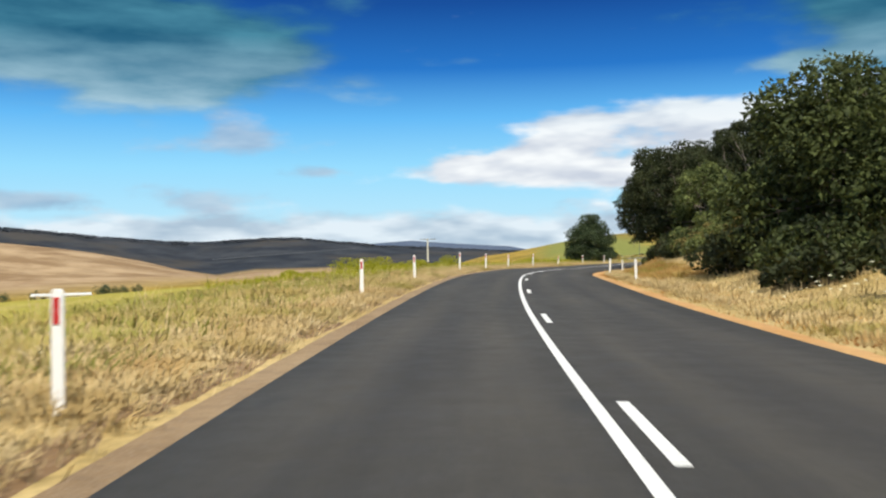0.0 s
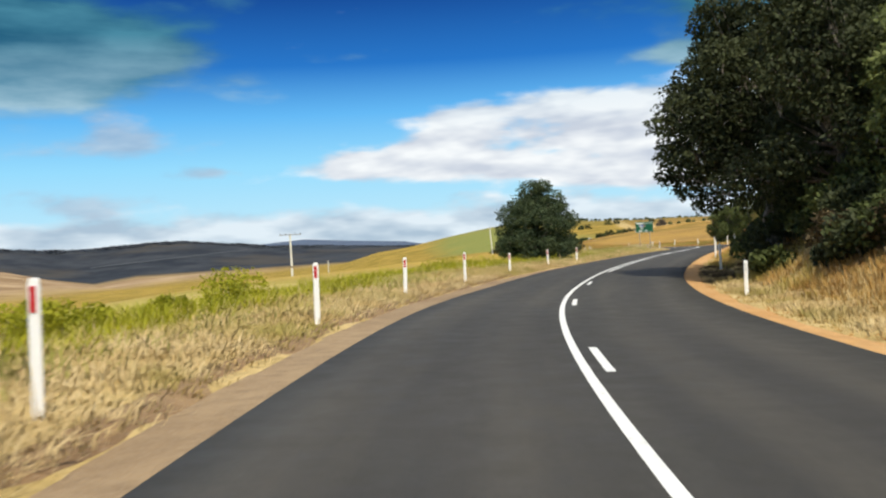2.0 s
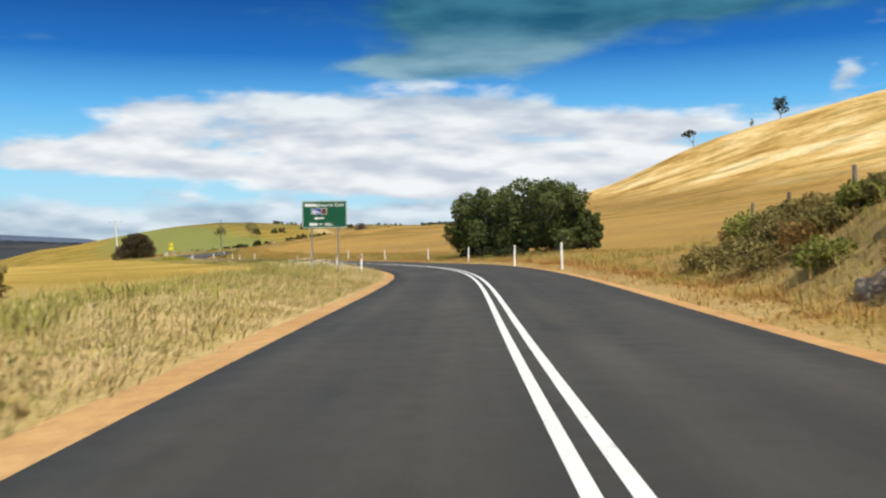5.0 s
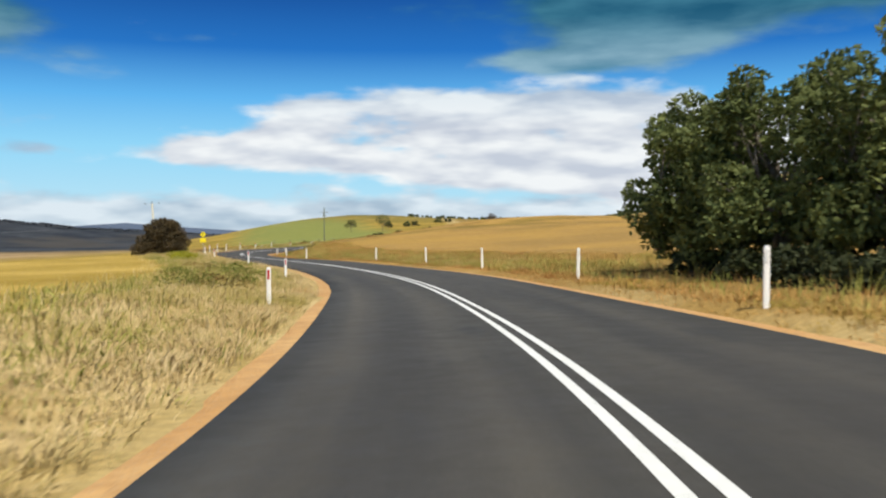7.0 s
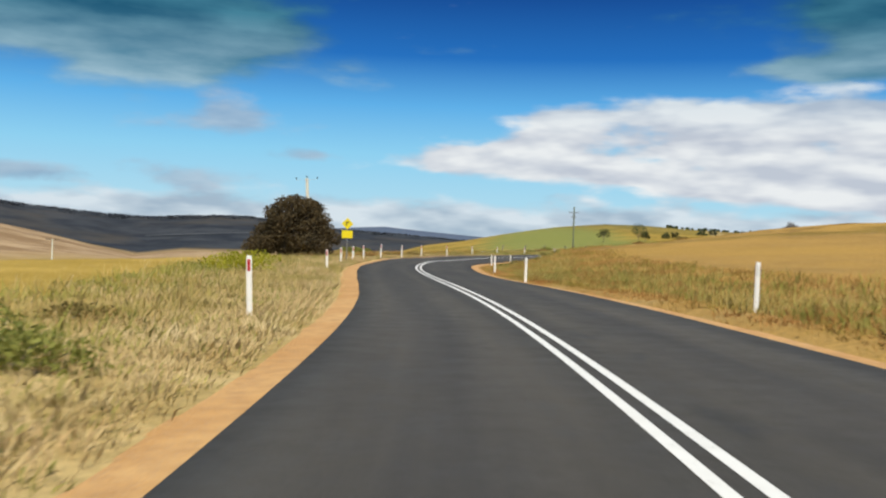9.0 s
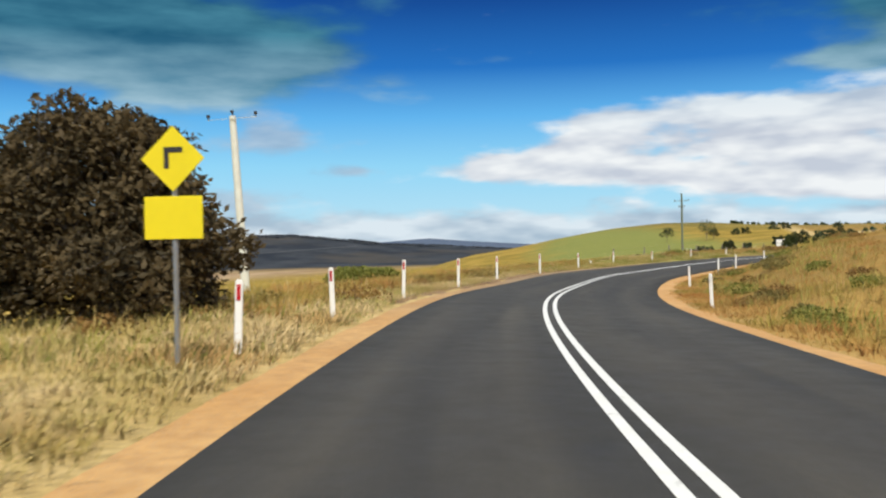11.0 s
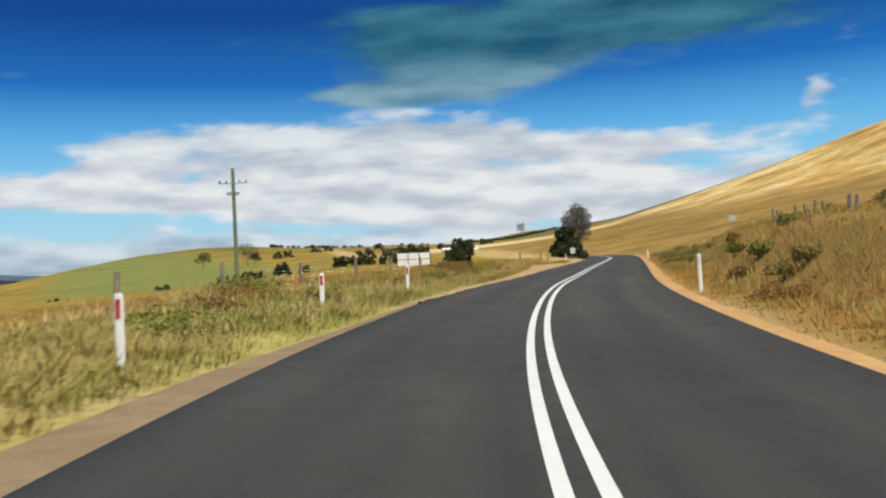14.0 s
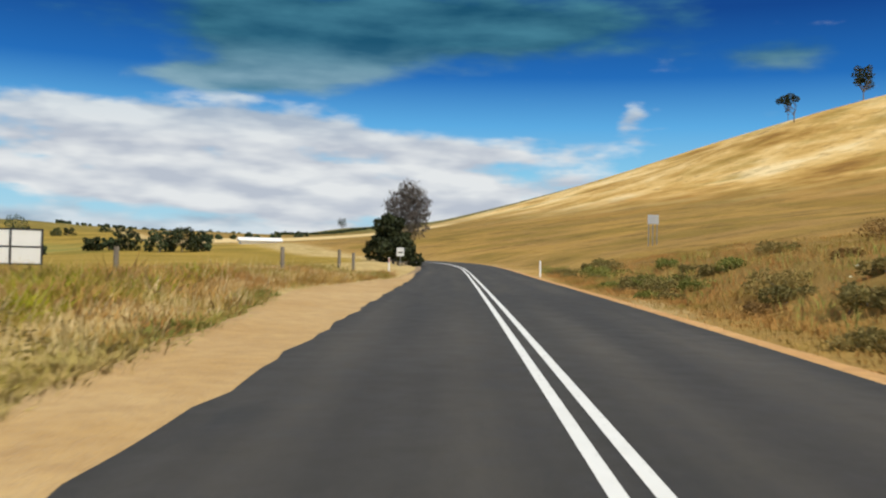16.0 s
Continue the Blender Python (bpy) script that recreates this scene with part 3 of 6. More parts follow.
HALF_L, HALF_R = 3.06, 3.32


def road_frame(x, y):
    """Index on the centre line and signed distance to its right, for arrays of places."""
    x, y = np.atleast_1d(x).astype(float), np.atleast_1d(y).astype(float)
    idx = np.empty(len(x), int)
    for k in range(0, len(x), 4000):
        d = (x[k:k + 4000, None] - ROAD[None, ::2, 0]) ** 2 + (y[k:k + 4000, None] - ROAD[None, ::2, 1]) ** 2
        idx[k:k + 4000] = d.argmin(1) * 2
    u = (x - ROAD[idx, 0]) * RIGHT[idx, 0] + (y - ROAD[idx, 1]) * RIGHT[idx, 1]
    e = np.hypot(x - ROAD[idx, 0], y - ROAD[idx, 1])
    return idx, u, e


# how much further than usual the gravel reaches, along the left side
WIDER = [(0, -0.15), (35, -0.05), (60, 0.15), (80, 0.30), (97, 0.05), (135, 0.05), (165, -0.15), (190, -0.2), (230, -0.05), (290, 0.1), (306, 0.15), (320, 0.42), (336, 0.5), (348, 0.15), (356, -0.2), (380, -0.1)]


def ease(v, a, b):
    t = np.clip((v - a) / (b - a), 0, 1)
    return t * t * (3 - 2 * t)


def table(v, pairs):
    p = np.array(pairs, float)
    return np.interp(v, p[:, 0], p[:, 1])


def mound(x, y, cx, cy, tall, s1, s2, turn):
    c, s = math.cos(turn), math.sin(turn)
    a, b = ((x - cx) * c + (y - cy) * s) / s1, (-(x - cx) * s + (y - cy) * c) / s2
    return tall * np.exp(-0.5 * (a * a + b * b))


def ridge(z, x, y, radius, depth, profile, presence, ox=60, oy=260, eye=-1.7):
    """Raises the land to a range of hills round a middle point: its skyline in degrees, by direction."""
    az = np.degrees(np.arctan2(x - ox, y - oy))
    r = np.hypot(x - ox, y - oy)
    top = np.tan(np.radians(table(az, profile))) * radius + eye
    w = np.exp(-0.5 * ((r - radius) / np.where(r < radius, depth, depth * 1.4)) ** 2) * table(az, presence)
    return z + w * (top - z)


GREEN_HILLS = [(-4, -0.9), (-1, -0.6), (0, -0.5), (2, -0.25), (4.8, 0.33), (7.9, 0.9), (11, 1.17), (13.5, 1.15), (16.3, 0.95), (20, 0.75), (25, 0.7), (32, 0.4), (60, 0)]
BACK_HILLS = [(8, 0.0), (18, 0.55), (23, 0.62), (27, 0.9), (30, 1.2), (33, 1.15), (38, 1.05), (50, 0.8), (80, 0.5)]
BROWN_HILLS = [(-120, 0.4), (-60, 0.9), (-40, 1.2), (-32, 0.85), (-28, 0.4), (-26, 0.05), (-24.6, -0.25), (-22.5, -0.7), (-20.3, -1.3), (-18.2, -1.8), (-16, -2.0)]
DARK_RANGE = [(-120, 0.6), (-60, 1.2), (-40, 2.3), (-32, 2.0), (-27, 1.5), (-23.5, 1.1), (-20.4, 0.85), (-17, 0.68), (-13.5, 0.9), (-11.5, 0.92), (-8, 0.55), (-5, 0.25), (-2, 0.12), (2, -0.15), (8, -0.3), (20, -0.5)]
BLUE_PEAK = [(-9, 0.3), (-6.5, 0.38), (-5, 0.5), (-3.6, 0.68), (-2.6, 0.6), (-1.5, 0.48), (0, 0.36), (2, 0.2), (6, 0.0)]


# how far the road and the fields beside it have sunk, by distance along the road
DIP = [(0, 0), (148, 0), (156, -0.04), (166, -0.14), (280, -1.34), (290, -1.42), (300, -1.44), (700, -1.44)]


def land(x, y):
    """Height of the ground, for arrays."""
    x, y = np.atleast_1d(x).astype(float), np.atleast_1d(y).astype(float)
    q = 0.944 * x - 0.33 * y + 12
    left = np.maximum(-q - 25, 0)
    far = -3.2 - 40 * (1 - np.exp(-left / 420)) - 2.0 * ease(left, 0, 80)
    idx, u, _ = road_frame(x, y)
    s = STATION[idx] - S0
    far = far + table(s, DIP) * np.exp(-(q / 220) ** 2)
    far = ridge(far, x, y, 4000, 500, BLUE_PEAK, [(-10, 0), (-8, 1), (4, 1), (7, 0)])
    far = ridge(far, x, y, 2500, 380, DARK_RANGE, [(-130, 0), (-110, 1), (6, 1), (14, 0)])
    far = ridge(far, x, y, 1500, 260, BROWN_HILLS, [(-130, 0), (-110, 1), (-19, 1), (-16, 0)])
    far = ridge(far, x, y, 1250, 220, BACK_HILLS, [(6, 0), (14, 1), (60, 1), (90, 0)])
    far = ridge(far, x, y, 850, 175, GREEN_HILLS, [(-4, 0), (-1, 1), (22, 1), (34, 0)])
    far = far + mound(x, y, 543, 479, 90, 140, 407, -0.36)
    far = far + 6.0 * np.exp(-((x - 408) / 45) ** 2 - ((y - 558) / 50) ** 2)
    far = far + 0.7 * np.sin(x * 0.031 + 1.3) * np.sin(y * 0.027) * ease(np.abs(q), 60, 200)
    zr, bank = ROAD[idx, 2], BANK[idx]
    a = np.abs(u)
    near = zr + bank * np.clip(u, -4.4, 4.4) - 0.06 - 0.06 * ease(a, 3.3, 4.4)
    du = np.maximum(a - 4.6, 0)
    fall = table(s, [(-60, 0.05), (0, 0.06), (60, 0.065), (110, 0.06), (160, 0.022), (260, 0.022), (300, 0.05), (335, 0.075), (370, 0.04), (420, 0.03)])
    bank_l = table(s, [(-60, 0.1), (60, 0.1), (200, 0.25), (240, 0.1), (330, 0.0), (355, 0.25), (420, 0.3)])
    rise = table(s, [(-60, 1.0), (20, 1.0), (60, 1.4), (85, 2.3), (110, 2.7), (140, 2.0), (165, 0.4), (250, 0.35), (285, 0.7), (310, 1.5), (345, 1.7), (360, 2.0), (385, 2.0), (405, 1.5), (430, 1.1)])
    slope = table(s, [(-60, 0.10), (60, 0.14), (100, 0.2), (140, 0.16), (170, 0.03), (260, 0.03), (310, 0.1), (345, 0.13), (365, 0.18), (430, 0.17)])
    lft = near + bank_l * ease(du, 0, 2.5) - fall * np.maximum(du - 2, 0)
    rgt = near + rise * ease(du, 0.6, table(s, [(60, 6.5), (80, 4.2), (140, 4.2), (160, 6.5), (335, 6.5), (358, 3.6), (392, 3.6), (415, 5.5)])) + slope * np.maximum(du - 5, 0)
    near = np.where(u < 0, lft, rgt)
    near = near + ease(a - np.where(u < 0, table(s, WIDER), 0), 3.85, 4.35) * np.where(u < 0, 0.13, table(s, [(0, 0.05), (120, 0.05), (150, 0.25), (200, 0.2), (245, 0.14), (300, 0.0), (330, 0.1), (380, 0.1)]))
    w = 1 - np.where(u < 0, ease(a, 25, 130), ease(a, 14, 75))
    w = w * (1 - ease(np.abs(s - 200), 330, 420))
    z = w * near + (1 - w) * far
    lumps = np.sin(x * 1.7 + np.sin(y * 0.9) * 1.4) * np.sin(y * 1.45 + np.sin(x * 0.8) * 1.6)
    # a hollow below the verge, where the round tree stands
    z = z - 1.1 * np.exp(-((x - 18.0) / 6.5) ** 2 - ((y - 117.0) / 9.0) ** 2) * ease(a, 5.0, 8.5) * (u < 0)
    return z + 0.07 * lumps * ease(a, 4.6, 7.0) * (1 - ease(a, 40, 90))


def ground_at(x, y):
    return float(land(x, y)[0])


def mesh_object(name, verts, faces, mats, smooth=True, face_mats=None):
    me = bpy.data.meshes.new(name)
    me.from_pydata([tuple(v) for v in np.asarray(verts, float).tolist()], [], faces if isinstance(faces, list) else np.asarray(faces).tolist())
    for m in (mats if isinstance(mats, (list, tuple)) else [mats]):
        me.materials.append(m)
    if face_mats is not None:
        me.polygons.foreach_set("material_index", np.asarray(face_mats, np.int32))
    me.polygons.foreach_set("use_smooth", np.full(len(me.polygons), smooth))
    me.update()
    return new(name, me)


def part(name, bm, mat, parent, label="", smooth=False):
    """One bmesh as one mesh object under a thing or a part."""
    me = bpy.data.meshes.new(name)
    bm.to_mesh(me)
    bm.free()
    me.materials.append(mat)
    if smooth:
        me.polygons.foreach_set("use_smooth", np.full(len(me.polygons), True))
    ob = new(name, me)
    ob.parent = parent
    if label:
        tagged(ob, label)
    return ob


def grid_faces(rows, cols):
    i = np.arange((rows - 1) * cols).reshape(rows - 1, cols)[:, :-1].ravel()
    return np.stack([i, i + 1, i + cols + 1, i + cols], 1)


def build_ground():
    near_s = np.arange(-60, 640, 1.6)
    s = np.concatenate([-60 - np.geomspace(2, 2600, 26)[::-1], near_s, near_s[-1] + np.geomspace(2, 4000, 52)])
    half = np.concatenate([[0, 1.6, 3.0, 3.5, 3.9, 4.3, 4.7], np.arange(5.2, 16, 0.6), np.geomspace(17, 4300, 62)])
    u = np.concatenate([-half[:0:-1], half])
    st = 0.33 * ROAD[:, 0] + 0.944 * ROAD[:, 1]
    dev = np.interp(s, st, 0.944 * ROAD[:, 0] - 0.33 * ROAD[:, 1])
    keep = 1 - ease(np.abs(u), 40, 400)
    lat = u[None, :] + dev[:, None] * keep[None, :]
    x = 0.33 * s[:, None] + 0.944 * lat
    y = 0.944 * s[:, None] - 0.33 * lat
    z = land(x.ravel(), y.ravel())
    ob = mesh_object("ground", np.stack([x.ravel(), y.ravel(), z], 1), grid_faces(len(s), len(u))[:, ::-1], GROUND)
    idx, off, _ = road_frame(x.ravel(), y.ravel())
    ob.data.attributes.new("across", "FLOAT", "POINT").data.foreach_set("value", off.astype(np.float32))
    ob.data.attributes.new("along", "FLOAT", "POINT").data.foreach_set("value", (STATION[idx] - S0).astype(np.float32))
    return tagged(ob, "dry golden and green pasture rolling up to bare hills", "ground", kind="structure")


def strip(name, offsets, lifts, mat, s_from, s_to, label, category, ragged=(0, 0), kind="structure", wide=None):
    """A band along the road: columns at offsets from the centre line, each lifted above the banked road plane; ragged edges wander."""
    k = np.where((STATION - S0 >= s_from) & (STATION - S0 <= s_to))[0]
    n = len(offsets)
    off = np.repeat(np.array(offsets, float)[None, :], len(k), 0)
    sk = STATION[k]
    wob = lambda f: 0.5 * np.sin(sk * f) + 0.3 * np.sin(sk * f * 2.7 + 1) + 0.2 * np.sin(sk * f * 6.1 + 2)
    off[:, 0] += ragged[0] * wob(0.9)
    off[:, -1] += ragged[1] * wob(1.1)
    if wide:
        off[:, :2 if name.startswith("shoulder") else n] -= table(sk - S0, wide)[:, None]
    x = ROAD[k, 0:1] + RIGHT[k, 0:1] * off
    y = ROAD[k, 1:2] + RIGHT[k, 1:2] * off
    z = ROAD[k, 2:3] + BANK[k, None] * np.clip(off, -4.4, 4.4) + np.array(lifts)[None, :]
    if name.startswith("earth"):
        z = z - 0.3 * (1 - ease(sk - S0, s_from, s_from + 12) * (1 - ease(sk - S0, s_to - 12, s_to)))[:, None]
    ob = mesh_object(name, np.stack([x.ravel(), y.ravel(), z.ravel()], 1), grid_faces(len(k), n)[:, ::-1], mat)
    ob.data.attributes.new("along", "FLOAT", "POINT").data.foreach_set("value", np.repeat(sk - S0, n).astype(np.float32))
    ob.data.attributes.new("across", "FLOAT", "POINT").data.foreach_set("value", off.astype(np.float32).ravel())
    return tagged(ob, label, category, kind=kind)


build_ground()
strip("road", [-HALF_L - 0.03, -HALF_L, -2.4, -1.6, -0.8, 0, 0.8, 1.6, 2.4, HALF_R, HALF_R + 0.03], [-0.16, 0.0, 0.008, 0.012, 0.017, 0.02, 0.017, 0.012, 0.008, 0.0, -0.16], ASPHALT, -55, 560,
      "dark grey two-lane asphalt country road", "road", (0.10, 0.10))
strip("shoulder_left", [-3.95, -3.6, -3.0], [-0.17, -0.06, -0.035], SHOULDER_GRAVEL, -55, 560, "brown to orange gravel shoulder along the asphalt edge", "shoulder", (0.3, 0), wide=WIDER)
for name, s0, s1 in (("earth_edge", -40, 100), ("earth_edge_far", 286, 340)):
    strip(name, [-4.5, -4.2, -3.98, -3.66], [-0.26, -0.02, -0.02, -0.12], EARTH, s0, s1, "low ragged ridge of dark earth between gravel and grass", "earth", (0.4, 0.34), wide=WIDER)
strip("shoulder_right", [3.2, 3.8, 4.3], [-0.035, -0.045, -0.17], RED_GRAVEL, -55, 560, "orange-brown gravel shoulder along the asphalt edge", "shoulder", (0, 0.45))


def line(offset, s_from, s_to, width=0.105):
    k = np.where((STATION - S0 >= s_from) & (STATION - S0 <= s_to))[0]
    off = np.array([offset - width / 2, offset + width / 2])[None, :].repeat(len(k), 0)
    x, y = ROAD[k, 0:1] + RIGHT[k, 0:1] * off, ROAD[k, 1:2] + RIGHT[k, 1:2] * off
    z = ROAD[k, 2:3] + BANK[k, None] * off + 0.0235
    n = len(k)
    v = np.concatenate([np.stack([x.ravel(), y.ravel(), z.ravel()], 1)])
    return mesh_object("road_line", v, grid_faces(n, 2)[:, ::-1], LINE)


DOUBLE_FROM = 89.0
tagged(line(-0.12, -55, 560), "long unbroken white line along the middle of the road", "road marking", kind="structure")
tagged(line(0.12, DOUBLE_FROM, 560), "second unbroken white line of the double barrier line", "road marking", kind="structure")
for k in range(-4, 8):
    tagged(line(0.12, 4.9 + 10.48 * k, 7.8 + 10.48 * k), "short white dash beside the unbroken centre line", "road marking", "dashes along the centre line")


# ---------------------------------------------------------------- roadside posts


def box(bm, x0, y0, z0, x1, y1, z1, bevel=0.0):
    r = bmesh.ops.create_cube(bm, size=1, matrix=Matrix.LocRotScale(((x0 + x1) / 2, (y0 + y1) / 2, (z0 + z1) / 2), None, (abs(x1 - x0), abs(y1 - y0), abs(z1 - z0))))
    if bevel:
        es = list({e for v in r["verts"] for e in v.link_edges})
        bmesh.ops.bevel(bm, geom=es, offset=bevel, segments=2, affect="EDGES", profile=0.5)
    return bm


def empty(name, m, label, category, group=""):
    ob = new(name)
    ob.matrix_basis = m
    return tagged(ob, label, category, group)


def make_guide_post(reflector):
    """A plastic road-edge marker, 100 mm wide, gently channelled, with a rounded head; its face looks down -y."""
    root = empty("guide_post", Matrix(), "white plastic guide post with a %s reflector in the verge" % ("red" if reflector else "pale"), "guide post", "guide posts along the road")
    bm = bmesh.new()
    prof = [(-0.05, 0.018), (-0.05, 0.0), (-0.03, -0.012), (0.03, -0.012), (0.05, 0.0), (0.05, 0.018), (0.03, 0.006), (-0.03, 0.006)]
    heights = [(-0.25, 1), (0.9, 1), (0.945, 0.86), (0.965, 0.55)]
    rings = [[bm.verts.new((x * k, y, z)) for x, y in prof] for z, k in heights]
    for a, b in zip(rings, rings[1:]):
        for i in range(8):
            bm.faces.new((a[i], a[(i + 1) % 8], b[(i + 1) % 8], b[i]))
    bm.faces.new(rings[-1])
    bm.faces.new(rings[0][::-1])
    bmesh.ops.recalc_face_normals(bm, faces=bm.faces)
    part("post", bm, WHITE, root)
    bm = bmesh.new()
    box(bm, -0.026, -0.021, 0.69, 0.026, -0.0115, 0.90, 0.003)
    part("reflector", bm, RED if reflector else SIGN_WHITE, root, "red reflector strip" if reflector else "pale reflector strip")
    return root


LEFT_POSTS = [(-3, 7.1, -1.23), (-2.3, 25.8, -1.23), (-1.2, 38.3, -1.22), (1, 56, -1.22), (3, 64.8, -1.37), (5.2, 73.5, -1.51), (8, 81.8, -1.58), (11.4, 91, -1.88), (15, 98.5, -1.92), (18.5, 105.6, -2.03), (44.9, 163.6, -2.88), (50, 183, -3.34), (52.7, 203, -3.73), (53.2, 230.3, -3.93), (51.8, 255.2, -4.19), (51.3, 267, -4.26), (51.45, 273.2, -4.23), (51.7, 279.6, -4.22), (52.5, 287.5, -4.19), (53.9, 296.7, -4.26), (55.6, 305.5, -4.27), (58.3, 314.7, -4.28), (61.5, 323.4, -4.39), (65.1, 331.7, -4.40), (69.3, 338.4, -4.45), (74.5, 346.9, -4.50), (79.5, 353.5, -4.40), (124.4, 411.4, -4.37)]
RIGHT_POSTS = [(8, 38.1, -1.52), (10, 55.1, -1.72), (13.9, 71.2, -2.05), (26.2, 102, -2.04), (48.7, 149.3, -2.16), (52.7, 160.4, -2.35), (57.2, 175, -2.80), (60.5, 189.4, -3.10), (62.1, 203.7, -3.34), (63.5, 219, -3.57), (63.2, 232.8, -3.79), (60.5, 252.7, -4.22), (60.2, 266.9, -4.43), (61.5, 288.6, -4.76), (64.4, 303.9, -4.92), (69.8, 319.5, -4.84), (73, 327, -4.69), (77.3, 334.4, -4.53), (85.6, 347.4, -4.39), (130.6, 405.2, -4.12), (20.6, 88.3, -1.90)]


def scatter_posts():
    for side, spots in ((True, LEFT_POSTS), (False, RIGHT_POSTS)):
        first = None
        for i, (x, y, foot) in enumerate(spots):
            k = road_frame(x, y)[0][0]
            g = ground_at(x, y)
            m = pose(x, y, min(max(foot, g - 0.12), g + 0.21), random.uniform(-1.5, 1.5), random.uniform(-2, 2), -math.degrees(heading[k]) + random.uniform(-8, 8))
            if first is None:
                first = make_guide_post(side)
                first.matrix_basis = m
            else:
                copy_thing(first, m)


scatter_posts()

# ---------------------------------------------------------------- trees and shrubs


def tube(verts, faces, pts, radii, sides=7):
    """Adds a tapered tube along the points."""
    base = len(verts)
    for i, (p, r) in enumerate(zip(pts, radii)):
        p = Vector(p)
        d = (Vector(pts[min(i + 1, len(pts) - 1)]) - Vector(pts[max(i - 1, 0)])).normalized()
        a = d.orthogonal().normalized()
        b = d.cross(a)
        for k in range(sides):
            t = 2 * math.pi * k / sides
            verts.append(p + (a * math.cos(t) + b * math.sin(t)) * r)
    for i in range(len(pts) - 1):
        for k in range(sides):
            q = base + i * sides
            faces.append((q + k, q + (k + 1) % sides, q + sides + (k + 1) % sides, q + sides + k))
    faces.append(tuple(base + (len(pts) - 1) * sides + k for k in range(sides)))


def crown_mesh(name, blobs, leaves, size, rng, shell=0.62, droop=0.0, aspect=1.9):
    """Leaf sprays scattered in lumpy blobs: (x, y, z, rx, ry, rz) each; every spray is a bent diamond."""
    vol = np.array([b[3] * b[4] * b[5] for b in blobs]) ** (2 / 3)
    count = np.maximum((leaves * vol / vol.sum()).astype(int), 12)
    cs, ns = [], []
    for b, n in zip(blobs, count):
        d = rng.normal(size=(n, 3))
        d /= np.linalg.norm(d, axis=1)[:, None]
        r = shell + (1 - shell) * rng.random(n) ** 0.6
        lump = 1 + 0.16 * np.sin(d[:, 0] * 7 + b[0]) * np.sin(d[:, 1] * 6 + b[1]) + 0.12 * np.sin(d[:, 2] * 9 + b[2])
        r = r * lump
        cs.append(np.array(b[:3]) + d * r[:, None] * np.array(b[3:]))
        ns.append(d)
    c, out = np.concatenate(cs), np.concatenate(ns)
    n = len(c)
    axis = rng.normal(size=(n, 3)) + out * 0.7 + np.array([0, 0, -droop])
    axis /= np.linalg.norm(axis, axis=1)[:, None]
    side = np.cross(axis, out + rng.normal(size=(n, 3)) * 0.7)
    side /= np.maximum(np.linalg.norm(side, axis=1), 1e-6)[:, None]
    nrm = np.cross(axis, side)
    ln = size * (0.6 + 0.8 * rng.random(n))[:, None]
    wd = ln / aspect
    tip, tail = c + axis * ln * 0.5, c - axis * ln * 0.5
    l = c + side * wd * 0.5 + nrm * wd * 0.25
    r = c - side * wd * 0.5 + nrm * wd * 0.25
    v = np.stack([tail, l, tip, r], 1).reshape(-1, 3)
    i = np.arange(n)[:, None] * 4
    f = np.concatenate([i + np.array([0, 1, 2]), i + np.array([0, 2, 3])], 1).reshape(-1, 3)
    me = bpy.data.meshes.new(name)
    me.vertices.add(len(v))
    me.vertices.foreach_set("co", v.astype(np.float32).ravel())
    me.loops.add(len(f) * 3)
    me.loops.foreach_set("vertex_index", f.astype(np.int32).ravel())
    me.polygons.add(len(f))
    me.polygons.foreach_set("loop_start", np.arange(len(f), dtype=np.int32) * 3)
    me.update(calc_edges=True)
    return me


def limbs_mesh(name, stems, rng):
    """Trunks and limbs: (points, radius at the foot, radius at the end) each."""
    verts, faces = [], []
    for pts, r0, r1 in stems:
        n = len(pts)
        tube(verts, faces, pts, [r0 + (r1 - r0) * i / (n - 1) for i in range(n)])
    me = bpy.data.meshes.new(name)
    me.from_pydata([tuple(v) for v in verts], [], faces)
    me.polygons.foreach_set("use_smooth", np.full(len(me.polygons), True))
    me.update()
    return me


